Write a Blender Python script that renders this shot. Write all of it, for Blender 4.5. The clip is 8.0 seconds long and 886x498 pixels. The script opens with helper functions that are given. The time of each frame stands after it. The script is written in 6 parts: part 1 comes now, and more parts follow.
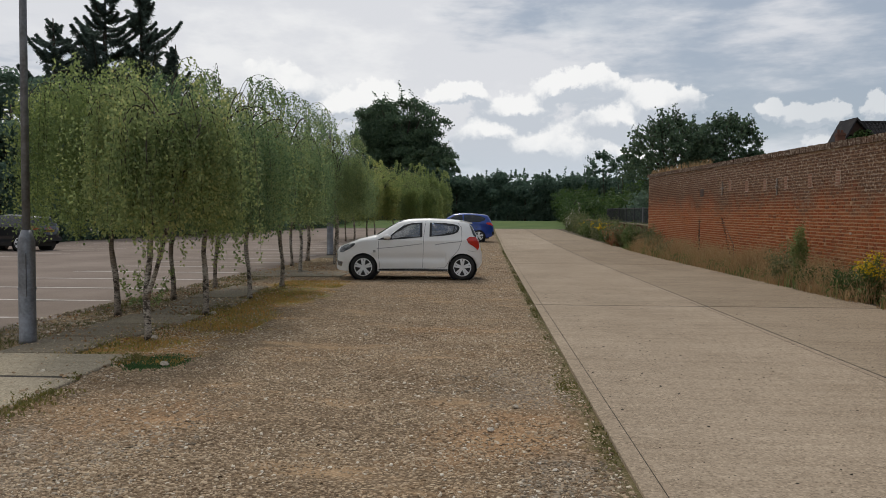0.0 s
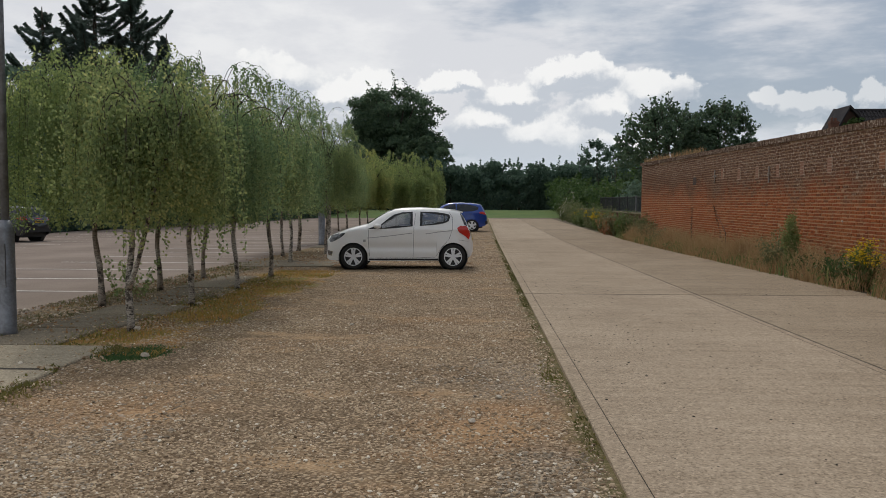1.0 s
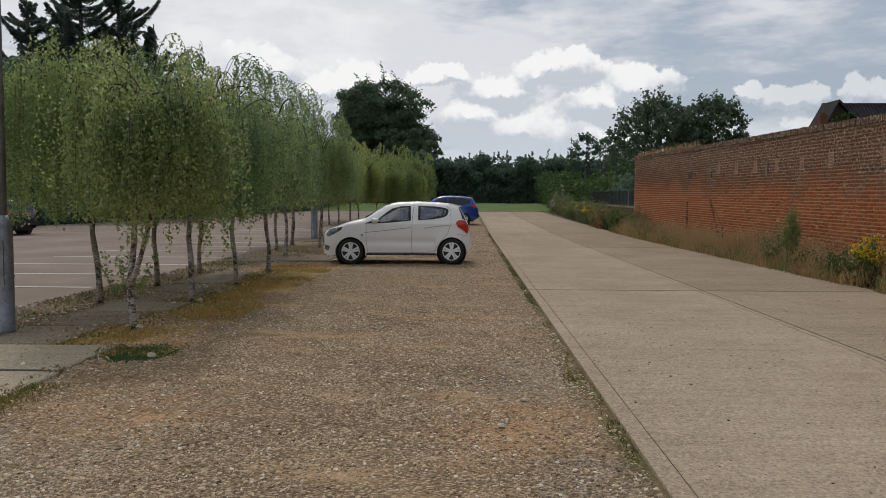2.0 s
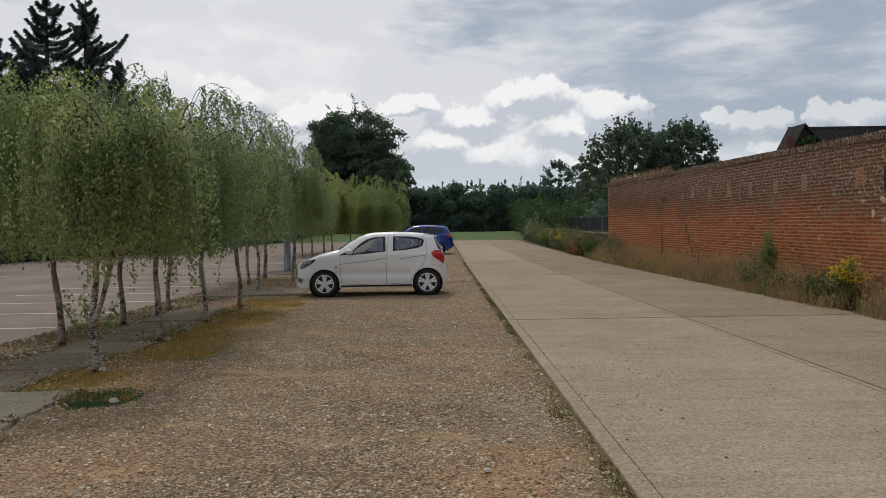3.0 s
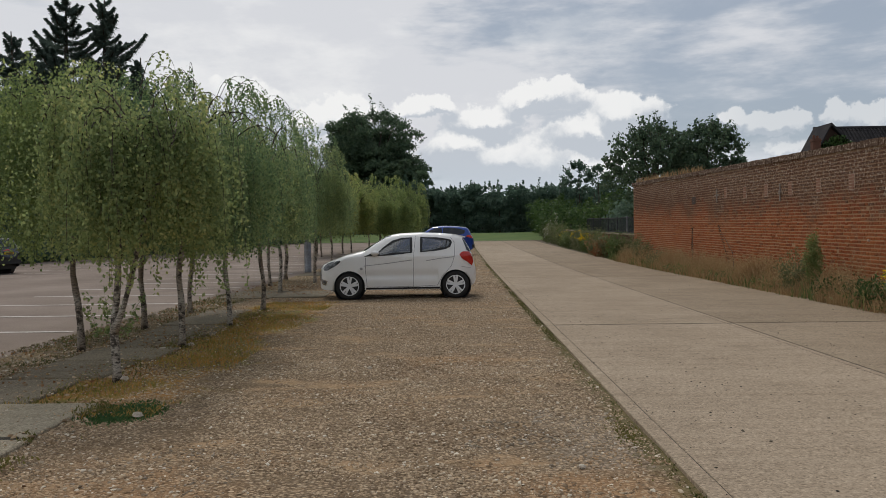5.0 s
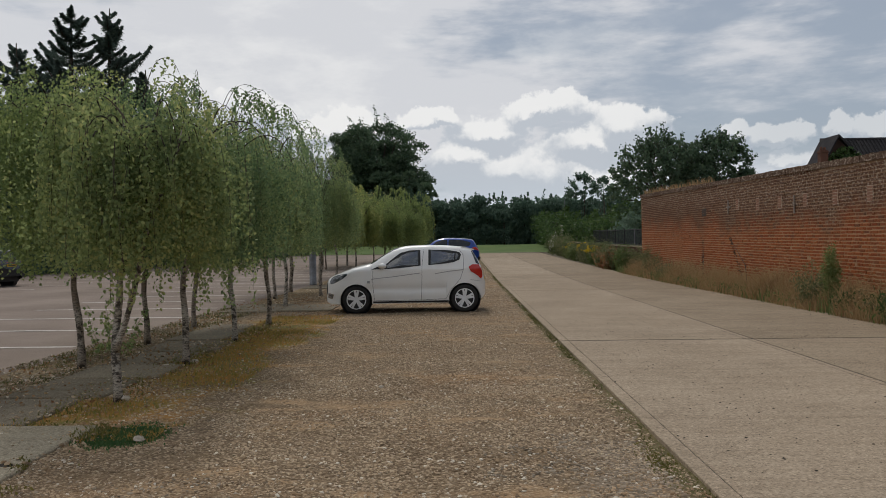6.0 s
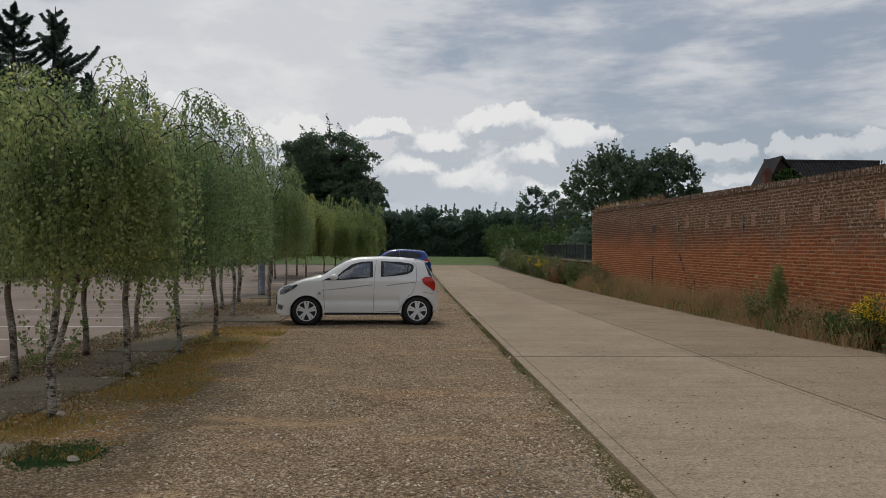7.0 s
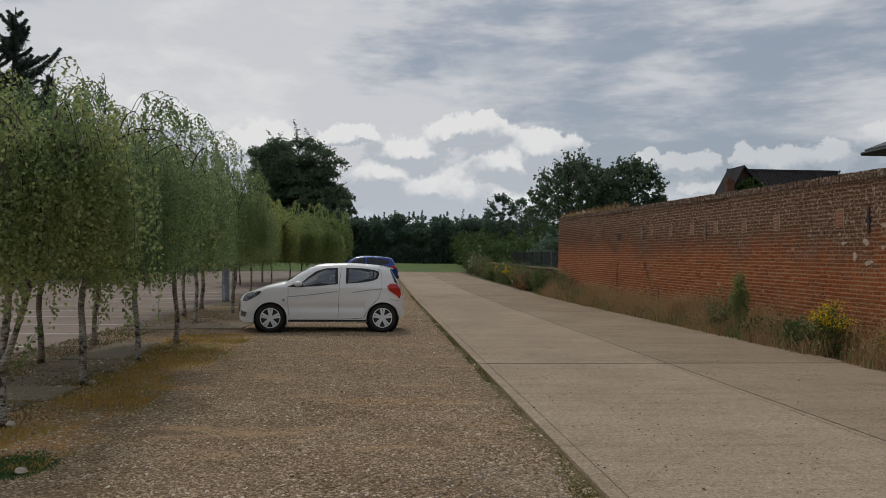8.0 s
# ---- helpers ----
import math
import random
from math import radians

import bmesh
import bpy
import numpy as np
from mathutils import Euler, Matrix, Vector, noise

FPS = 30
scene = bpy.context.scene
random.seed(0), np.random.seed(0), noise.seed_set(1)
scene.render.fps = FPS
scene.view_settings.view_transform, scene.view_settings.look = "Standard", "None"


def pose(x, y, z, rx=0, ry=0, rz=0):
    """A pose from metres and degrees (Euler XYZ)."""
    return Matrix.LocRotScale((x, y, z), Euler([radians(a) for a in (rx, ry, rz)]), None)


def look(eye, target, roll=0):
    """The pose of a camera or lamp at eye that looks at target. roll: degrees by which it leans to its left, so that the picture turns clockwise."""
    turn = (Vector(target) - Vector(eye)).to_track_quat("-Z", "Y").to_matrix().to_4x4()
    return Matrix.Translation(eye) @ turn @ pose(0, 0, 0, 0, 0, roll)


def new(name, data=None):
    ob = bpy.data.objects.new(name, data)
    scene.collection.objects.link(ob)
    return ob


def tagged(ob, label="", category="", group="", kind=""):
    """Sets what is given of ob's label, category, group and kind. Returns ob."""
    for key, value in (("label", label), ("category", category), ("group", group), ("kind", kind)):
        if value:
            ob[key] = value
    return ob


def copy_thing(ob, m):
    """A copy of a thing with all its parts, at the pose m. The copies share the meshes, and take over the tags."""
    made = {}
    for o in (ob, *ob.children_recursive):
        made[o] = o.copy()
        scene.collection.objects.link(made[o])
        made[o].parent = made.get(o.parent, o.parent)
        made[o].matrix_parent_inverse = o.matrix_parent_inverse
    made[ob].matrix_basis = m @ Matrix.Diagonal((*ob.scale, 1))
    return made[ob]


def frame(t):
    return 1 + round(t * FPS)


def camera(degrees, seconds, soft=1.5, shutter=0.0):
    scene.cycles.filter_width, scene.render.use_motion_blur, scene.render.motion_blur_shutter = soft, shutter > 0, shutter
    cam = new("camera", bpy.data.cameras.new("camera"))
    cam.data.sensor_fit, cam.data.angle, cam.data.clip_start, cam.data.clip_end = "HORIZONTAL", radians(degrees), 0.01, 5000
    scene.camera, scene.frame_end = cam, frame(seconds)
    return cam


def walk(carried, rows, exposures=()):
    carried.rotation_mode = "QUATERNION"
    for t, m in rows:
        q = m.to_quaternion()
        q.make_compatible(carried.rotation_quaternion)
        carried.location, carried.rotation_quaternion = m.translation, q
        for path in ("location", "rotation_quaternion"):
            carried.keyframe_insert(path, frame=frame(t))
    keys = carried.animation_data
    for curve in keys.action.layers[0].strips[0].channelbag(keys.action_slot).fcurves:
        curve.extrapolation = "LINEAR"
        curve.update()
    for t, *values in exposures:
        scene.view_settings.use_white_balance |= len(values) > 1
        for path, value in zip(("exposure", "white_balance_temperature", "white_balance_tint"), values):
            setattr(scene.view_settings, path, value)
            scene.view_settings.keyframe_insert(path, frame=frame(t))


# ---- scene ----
cam = camera(58.6, 8.0, 0.55)
PATH = [
    (0, (0.303, -0.083, 1.483), (0.196, 1.913, 1.405), 0.3),
    (0.5, (0.383, -0.033, 1.474), (0.279, 1.962, 1.38), 0.3),
    (1, (0.401, 0.035, 1.467), (0.307, 2.03, 1.363), 0.1),
    (1.2, (0.348, 0.09, 1.466), (0.263, 2.084, 1.342), 0.0),
    (2.5, (0.064, 0.323, 1.513), (0.029, 2.319, 1.398), 0.0),
    (3, (0.079, 0.51, 1.511), (0.084, 2.509, 1.462), -0.9),
    (3.5, (0.037, 0.661, 1.501), (0.038, 2.66, 1.442), -1.0),
    (4, (-0.125, 0.818, 1.518), (-0.101, 2.817, 1.454), 0.1),
    (4.5, (-0.226, 0.935, 1.521), (-0.186, 2.934, 1.47), 0.1),
    (5, (-0.229, 1.117, 1.509), (-0.262, 3.116, 1.463), -0.8),
    (5.2, (-0.223, 1.189, 1.521), (-0.287, 3.188, 1.506), -1.9),
    (6.3, (-0.419, 1.544, 1.53), (-0.426, 3.544, 1.513), 0.3),
    (6.5, (-0.443, 1.596, 1.536), (-0.393, 3.595, 1.516), 0.3),
    (7, (-0.414, 1.647, 1.546), (-0.33, 3.645, 1.558), 0.3),
    (7.5, (-0.361, 1.695, 1.547), (-0.256, 3.692, 1.569), 0.4),
    (8, (-0.365, 1.697, 1.545), (-0.2, 3.69, 1.575), 0.5),
]
EXPOSURE = [(0.0, 0.12), (1.2, 0.10), (2.5, 0.12), (3.0, 0.08), (3.5, 0.0), (4.0, 0.0), (4.5, 0.02), (5.0, 0.05), (6.5, -0.07), (7.5, -0.15), (8.0, -0.18)]
walk(cam, [(t, look(eye, target, roll)) for t, eye, target, roll in PATH], EXPOSURE)

# ---- world, sun ----
SUN_AZ, SUN_EL = -12.0, 52.0
world = bpy.data.worlds.new("sky")
scene.world = world
world.use_nodes = True


class Nodes:
    """A short way to write node trees."""

    def __init__(self, tree):
        self.tree = tree
        tree.nodes.clear()

    def node(self, kind):
        return self.tree.nodes.new(kind)

    def put(self, socket, value):
        if isinstance(value, bpy.types.NodeSocket):
            self.tree.links.new(value, socket)
        else:
            socket.default_value = value

    def math(self, op, a, b=0.0, c=0.0, clamp=False):
        n = self.node("ShaderNodeMath")
        n.operation, n.use_clamp = op, clamp
        for s, v in zip(n.inputs, (a, b, c)):
            self.put(s, v)
        return n.outputs[0]

    def ramp(self, value, lo, hi, a=0.0, b=1.0):
        n = self.node("ShaderNodeMapRange")
        n.interpolation_type = "SMOOTHSTEP"
        for s, v in zip(n.inputs, (value, lo, hi, a, b)):
            self.put(s, v)
        return n.outputs[0]

    def mix(self, f, a, b):
        n = self.node("ShaderNodeMix")
        n.data_type = "RGBA"
        self.put(n.inputs[0], f)
        for s, v in ((n.inputs[6], a), (n.inputs[7], b)):
            self.put(s, v if isinstance(v, bpy.types.NodeSocket) else (*v[:3], 1.0))
        return n.outputs[2]

    def noise(self, vec, scale, detail=4.0, rough=0.55, stretch=None):
        if stretch:
            m = self.node("ShaderNodeMapping")
            self.put(m.inputs[0], vec)
            m.inputs[3].default_value = stretch
            vec = m.outputs[0]
        n = self.node("ShaderNodeTexNoise")
        self.put(n.inputs["Vector"], vec)
        n.inputs["Scale"].default_value, n.inputs["Detail"].default_value, n.inputs["Roughness"].default_value = scale, detail, rough
        return n.outputs[0]

    def cells(self, vec, scale, feature="F1"):
        n = self.node("ShaderNodeTexVoronoi")
        n.feature = feature
        self.put(n.inputs["Vector"], vec)
        n.inputs["Scale"].default_value = scale
        return n.outputs

    def split(self, vec):
        n = self.node("ShaderNodeSeparateXYZ")
        self.put(n.inputs[0], vec)
        return n.outputs


# clouds: azimuth and elevation of each heap in degrees, half width, half height
HEAPS = [(-14.0, 9.0, 3.2, 2.2), (-10.6, 8.0, 2.6, 1.5), (-7.4, 8.5, 2.6, 1.3), (-1.9, 9.0, 2.5, 0.9), (6.2, 9.3, 3.4, 1.2), (2.2, 8.0, 3.9, 1.4),
         (12.1, 8.0, 3.6, 1.8), (9.6, 7.0, 3.2, 1.5), (4.2, 5.0, 7.6, 2.3), (0.2, 6.0, 3.8, 1.6), (10.2, 4.6, 4.6, 1.9), (19.2, 7.2, 1.7, 0.8), (21.9, 6.8, 2.1, 1.0),
         (22.6, 4.9, 1.8, 0.9), (25.2, 6.7, 1.4, 1.0), (27.9, 6.8, 2.0, 1.2), (31.2, 6.9, 2.2, 1.3), (35.0, 7.8, 2.4, 1.4)]
W = Nodes(world.node_tree)
way = W.node("ShaderNodeTexCoord").outputs["Generated"]
wx, wy, wz = W.split(way)
azim = W.math("MULTIPLY", W.math("ARCTAN2", wx, wy), 57.2958)
elev = W.math("MULTIPLY", W.math("ARCSINE", wz), 57.2958)


def heaps_at(az, el):
    """How deep a direction lies inside the heaps."""
    deep = None
    for a, e, ra, re in HEAPS:
        da = W.math("DIVIDE", W.math("SUBTRACT", az, a), ra)
        de = W.math("DIVIDE", W.math("SUBTRACT", el, e), re)
        r = W.math("SUBTRACT", 1.0, W.math("SQRT", W.math("ADD", W.math("MULTIPLY", da, da), W.math("MULTIPLY", de, de))))
        deep = r if deep is None else W.math("SMOOTH_MAX", deep, r, 0.1)
    return deep


warp = W.node("ShaderNodeTexNoise")
W.put(warp.inputs["Vector"], way)
warp.inputs["Scale"].default_value, warp.inputs["Detail"].default_value, warp.inputs["Roughness"].default_value = 15.0, 7.0, 0.62
w1, w2, _ = W.split(warp.outputs["Color"])
az2 = W.math("ADD", azim, W.math("MULTIPLY", W.math("SUBTRACT", w1, 0.5), 6.0))
el2 = W.math("ADD", elev, W.math("MULTIPLY", W.math("SUBTRACT", w2, 0.5), 4.2))
heap = heaps_at(az2, el2)
above = heaps_at(az2, W.math("ADD", el2, 0.9))
puff = W.noise(way, 22, 7, 0.6)
billow = W.noise(way, 9, 5, 0.55)
roll = W.noise(way, 5.5, 5, 0.6, (1, 1, 2.2))
# heaps in front, and the same kind of cloud scattered round the rest of the sky
rest = W.math("MULTIPLY", W.ramp(W.math("ABSOLUTE", azim), 34, 50), W.ramp(elev, 24, 12))
spread = W.math("ADD", heap, W.math("MULTIPLY", rest, W.math("SUBTRACT", W.math("MULTIPLY", W.noise(way, 4, 3, 0.5), 3.0), 1.2)))
dense = W.math("ADD", W.math("ADD", spread, W.math("MULTIPLY", W.math("SUBTRACT", puff, 0.5), 0.9)), W.math("MULTIPLY", W.math("SUBTRACT", billow, 0.5), 0.7))
cumulus = W.ramp(dense, -0.02, 0.20)
veil = W.noise(way, 3.2, 6, 0.55, (1.0, 1.0, 3.2))
streak = W.noise(way, 8.0, 5, 0.6, (1.0, 0.6, 4.5))
sky = W.node("ShaderNodeTexSky")
sky.sky_type, sky.sun_disc = "NISHITA", False
sky.sun_elevation, sky.sun_rotation = radians(SUN_EL), radians(SUN_AZ)
blue = W.node("ShaderNodeVectorMath")
blue.operation = "SCALE"
W.put(blue.inputs[0], sky.outputs[0])
blue.inputs[3].default_value = 0.075
gap = W.mix(0.76, blue.outputs[0], (0.345, 0.39, 0.455))
# the overcast is thicker towards the sun and thinner to the east
side = W.ramp(azim, 30, -16)
cover = W.ramp(W.math("ADD", W.math("ADD", veil, W.math("MULTIPLY", side, 0.20)), W.math("MULTIPLY", W.math("SUBTRACT", streak, 0.5), 0.45)), 0.46, 0.70)
veiled = W.mix(W.math("MULTIPLY", cover, 0.84), gap, (0.705, 0.71, 0.735))
bright = W.math("MULTIPLY", W.ramp(W.noise(way, 5.5, 6, 0.6, (1, 1, 2.6)), 0.46, 0.70), W.ramp(azim, 26, -4))
veiled = W.mix(W.math("MULTIPLY", bright, 0.55), veiled, (0.86, 0.86, 0.855))
low = W.mix(W.math("MULTIPLY", W.ramp(elev, 7.5, 1.0), 0.6), veiled, (0.50, 0.59, 0.68))
crest = W.math("SUBTRACT", heap, above)
lit = W.ramp(W.math("ADD", W.math("MULTIPLY", crest, 0.85), W.math("ADD", W.math("MULTIPLY", puff, 0.8), W.math("MULTIPLY", roll, 0.5))), 0.54, 1.04)
cloud = W.mix(lit, (0.50, 0.54, 0.595), (0.85, 0.85, 0.845))
hazed = W.mix(W.math("MULTIPLY", W.ramp(elev, 6.0, 1.5), 0.55), cloud, (0.54, 0.61, 0.68))
shown = W.mix(W.math("MULTIPLY", cumulus, W.math("SUBTRACT", 0.94, W.math("MULTIPLY", W.ramp(azim, 13, 22), 0.42))), low, hazed)
back = W.node("ShaderNodeBackground")
W.put(back.inputs[0], shown)
back.inputs[1].default_value = 1.0
W.put(W.node("ShaderNodeOutputWorld").inputs[0], back.outputs[0])

sun = new("sun", bpy.data.lights.new("sun", "SUN"))
sun.data.energy, sun.data.angle, sun.data.color = 1.1, radians(12), (1.0, 0.95, 0.88)
sa, se = radians(SUN_AZ), radians(SUN_EL)
sun.matrix_world = look((0, 0, 60), (-40 * math.sin(sa) * math.cos(se), -40 * math.cos(sa) * math.cos(se), 60 - 40 * math.sin(se)))


# ---- materials ----
def surface(name, rough=0.85, metal=0.0, spec=0.4):
    m = bpy.data.materials.new(name)
    m.use_nodes = True
    t = Nodes(m.node_tree)
    p = t.node("ShaderNodeBsdfPrincipled")
    p.inputs["Roughness"].default_value, p.inputs["Metallic"].default_value = rough, metal
    p.inputs["Specular IOR Level"].default_value = spec
    t.put(t.node("ShaderNodeOutputMaterial").inputs[0], p.outputs[0])
    return m, t, p


def bumped(t, p, height, strength=0.4, distance=0.01):
    b = t.node("ShaderNodeBump")
    b.inputs["Strength"].default_value, b.inputs["Distance"].default_value = strength, distance
    t.put(b.inputs["Height"], height)
    t.put(p.inputs["Normal"], b.outputs[0])


def place(t):
    return t.node("ShaderNodeNewGeometry").outputs["Position"]


def plain(name, a, b=None, scale=6.0, rough=0.7, metal=0.0, bump=0.15, coat=0.0, fine=60.0, spec=0.4):
    """Two colours mottled at two scales."""
    m, t, p = surface(name, rough, metal, spec)
    co = t.node("ShaderNodeTexCoord").outputs["Object"]
    b = b or tuple(c * 0.8 for c in a)
    big, small = t.noise(co, scale), t.noise(co, fine, 3)
    f = t.math("ADD", t.math("MULTIPLY", big, 0.7), t.math("MULTIPLY", small, 0.4))
    t.put(p.inputs["Base Color"], t.mix(t.ramp(f, 0.35, 0.75), a, b))
    p.inputs["Coat Weight"].default_value = coat
    p.inputs["Coat Roughness"].default_value = 0.05
    if bump:
        bumped(t, p, small, bump, 0.004)
    return m


def leafy(name, a, b, c, through_light=0.35, rough=0.55):
    """Leaves or blades: each one its own tint between three colours, some light coming through."""
    m = bpy.data.materials.new(name)
    m.use_nodes = True
    t = Nodes(m.node_tree)
    g = t.node("ShaderNodeNewGeometry")
    one = g.outputs["Random Per Island"]
    spread = t.noise(g.outputs["Position"], 1.1, 3)
    own = t.math("MULTIPLY", t.math("SUBTRACT", t.node("ShaderNodeObjectInfo").outputs["Random"], 0.5), 0.32)
    f = t.math("ADD", own, t.math("ADD", t.math("MULTIPLY", one, 0.62), t.math("MULTIPLY", t.math("SUBTRACT", spread, 0.5), 1.1)))
    col = t.mix(t.ramp(f, 0.45, 0.95), t.mix(t.ramp(f, 0.0, 0.5), a, b), c)
    p = t.node("ShaderNodeBsdfPrincipled")
    t.put(p.inputs["Base Color"], col)
    p.inputs["Roughness"].default_value = rough
    p.inputs["Specular IOR Level"].default_value = 0.3
    tr = t.node("ShaderNodeBsdfTranslucent")
    t.put(tr.inputs[0], col)
    mx = t.node("ShaderNodeMixShader")
    mx.inputs[0].default_value = through_light
    t.put(mx.inputs[1], p.outputs[0])
    t.put(mx.inputs[2], tr.outputs[0])
    t.put(t.node("ShaderNodeOutputMaterial").inputs[0], mx.outputs[0])
    return m


def box_mask(t, co, x0, x1, y0, y1, soft, wobble, scale=1.6):
    """1 inside a rectangle of the plan with a ragged edge."""
    x, y, _ = t.split(co)
    n = t.math("MULTIPLY", t.math("SUBTRACT", t.noise(co, scale, 5, 0.65), 0.5), wobble)
    d = None
    for v, lo, hi in ((x, x0, x1), (y, y0, y1)):
        e = t.math("MINIMUM", t.math("SUBTRACT", v, lo), t.math("SUBTRACT", hi, v))
        d = e if d is None else t.math("MINIMUM", d, e)
    return t.ramp(t.math("ADD", d, n), -soft, soft)


def gravel_material():
    m, t, p = surface("gravel", 0.95, 0.0, 0.2)
    co = place(t)
    chips = t.node("ShaderNodeMapping")
    t.put(chips.inputs[0], co)
    chips.inputs[3].default_value = (0.72, 1.0, 1.0)
    c1, c2 = t.cells(chips.outputs[0], 50), t.cells(chips.outputs[0], 110)
    r1, g1, _ = t.split(c1["Color"])
    stones = t.mix(t.ramp(r1, 0.05, 0.98), (0.172, 0.114, 0.064), (0.621, 0.464, 0.300))
    stones = t.mix(t.math("MULTIPLY", t.ramp(g1, 0.90, 0.97), 0.7), stones, (0.797, 0.664, 0.484))
    r2, _, _ = t.split(c2["Color"])
    stones = t.mix(0.45, stones, t.mix(r2, (0.144, 0.095, 0.052), (0.576, 0.427, 0.266)))
    # shade in the gaps between the chips, painted into the colour
    stones = t.mix(t.math("MULTIPLY", t.ramp(c1["Distance"], 0.34, 0.62), 0.72), stones, (0.077, 0.049, 0.028))
    big = t.noise(co, 0.55, 6, 0.62)
    # worn sandy tracks, and rows of coarse chips pushed up by tyres
    sand = t.ramp(t.noise(co, 1.0, 6, 0.62, (0.75, 1.5, 1)), 0.53, 0.66)
    stones = t.mix(t.math("MULTIPLY", sand, 0.62), stones, (0.465, 0.305, 0.165))
    rows = t.ramp(t.noise(co, 2.0, 6, 0.7, (0.5, 1.7, 1)), 0.52, 0.66)
    stones = t.mix(t.math("MULTIPLY", rows, 0.62), stones, (0.166, 0.114, 0.064))
    stones = t.mix(t.math("MULTIPLY", t.ramp(big, 0.50, 0.70), 0.35), stones, (0.288, 0.195, 0.111))
    stones = t.mix(t.math("MULTIPLY", t.ramp(t.noise(co, 11, 4, 0.7), 0.52, 0.66), 0.35), stones, (0.155, 0.105, 0.058))
    for x0, x1, y0, y1, amount in ((0.0, 1.0, 4.7, 6.0, 0.27), (-2.6, -1.8, 5.0, 6.1, 0.25), (-0.7, 0.2, 9.4, 10.6, 0.15)):
        stones = t.mix(t.math("MULTIPLY", box_mask(t, co, x0, x1, y0, y1, 0.35, 1.8, 2.0), amount), stones, (0.520, 0.264, 0.106))
    for x0, x1, y0, y1 in ((0.45, 1.02, 6.1, 7.6), (0.55, 1.05, 3.8, 4.8), (-3.4, -2.3, 3.8, 5.2)):
        stones = t.mix(t.math("MULTIPLY", box_mask(t, co, x0, x1, y0, y1, 0.2, 1.2, 3.0), 0.5), stones, t.mix(r1, (0.111, 0.090, 0.066), (0.399, 0.337, 0.262)))
    moss = box_mask(t, co, -4.2, -2.95, 7.9, 17.5, 0.3, 3.0, 1.3)
    mossy = t.mix(t.ramp(t.noise(co, 1.1, 5, 0.7), 0.42, 0.6), (0.46, 0.225, 0.048), (0.24, 0.225, 0.045))
    stones = t.mix(t.math("MULTIPLY", moss, 0.75), stones, mossy)
    edge = box_mask(t, co, 1.02, 1.4, 3.0, 74, 0.10, 0.5, 2.2)
    stones = t.mix(t.math("MULTIPLY", edge, 0.75), stones, t.mix(t.noise(co, 3), (0.06, 0.075, 0.022), (0.17, 0.13, 0.055)))
    litter = box_mask(t, co, -6.1, -4.9, 8.3, 36, 0.15, 0.8, 2.5)
    stones = t.mix(t.math("MULTIPLY", litter, 0.5), stones, t.mix(t.noise(co, 4), (0.15, 0.12, 0.06), (0.26, 0.19, 0.10)))
    t.put(p.inputs["Base Color"], stones)
    h = t.math("ADD", t.math("MULTIPLY", c1["Distance"], -1.0), t.math("MULTIPLY", c2["Distance"], -0.5))
    bumped(t, p, t.math("ADD", h, t.noise(co, 95, 3, 0.8)), 0.6, 0.010)
    return m


def concrete_material(name, a, b, dark, groove=0.0):
    m, t, p = surface(name, 0.9, 0.0, 0.25)
    co = place(t)
    rnd = t.node("ShaderNodeObjectInfo").outputs["Random"]
    big = t.noise(co, 0.6, 6, 0.6)
    drag = t.noise(co, 2.2, 5, 0.65, (0.22, 3.2, 1))
    fine = t.noise(co, 120, 3, 0.7)
    f = t.math("ADD", t.math("ADD", t.math("MULTIPLY", big, 0.5), t.math("MULTIPLY", drag, 0.45)), t.math("MULTIPLY", rnd, 0.14))
    col = t.mix(t.ramp(f, 0.34, 0.72), a, b)
    if groove:
        # long pale drags left by the float, and damp grey stains
        float_marks = t.ramp(t.noise(co, 1.0, 4, 0.6, (0.35, 5.0, 1)), 0.58, 0.70)
        patchy = t.ramp(t.noise(co, 0.45, 3, 0.5), 0.45, 0.62)
        col = t.mix(t.math("MULTIPLY", t.math("MULTIPLY", float_marks, patchy), 0.45), col, tuple(min(1.0, v * 1.22) for v in b))
        damp = t.ramp(t.noise(co, 0.33, 5, 0.6, (0.8, 1.2, 1)), 0.52, 0.68)
        col = t.mix(t.math("MULTIPLY", damp, 0.35), col, tuple(v * 0.75 for v in a))
    col = t.mix(t.math("MULTIPLY", t.ramp(t.noise(co, 1.7, 7, 0.7), 0.56, 0.74), 0.5), col, dark)
    col = t.mix(t.math("MULTIPLY", t.ramp(fine, 0.5, 0.8), 0.45), col, dark)
    grain = t.noise(co, 38, 4, 0.75)
    col = t.mix(t.math("MULTIPLY", t.ramp(grain, 0.48, 0.68), 0.62), col, dark)
    col = t.mix(t.math("MULTIPLY", t.ramp(grain, 0.46, 0.30), 0.45), col, tuple(min(1.0, v * 1.35) for v in b))
    fleck, _, _ = t.split(t.cells(co, 75)["Color"])
    col = t.mix(t.math("MULTIPLY", t.ramp(fleck, 0.80, 0.95), 0.40), col, tuple(min(1.0, v * 1.5) for v in b))
    col = t.mix(t.math("MULTIPLY", t.ramp(fleck, 0.22, 0.08), 0.45), col, dark)
    pit = t.cells(co, 26)["Distance"]
    col = t.mix(t.math("MULTIPLY", t.ramp(pit, 0.10, 0.05), 0.5), col, (0.07, 0.055, 0.04))
    t.put(p.inputs["Base Color"], col)
    bumped(t, p, t.math("ADD", t.math("ADD", fine, grain), t.math("MULTIPLY", drag, groove)), 0.5, 0.008)
    return m


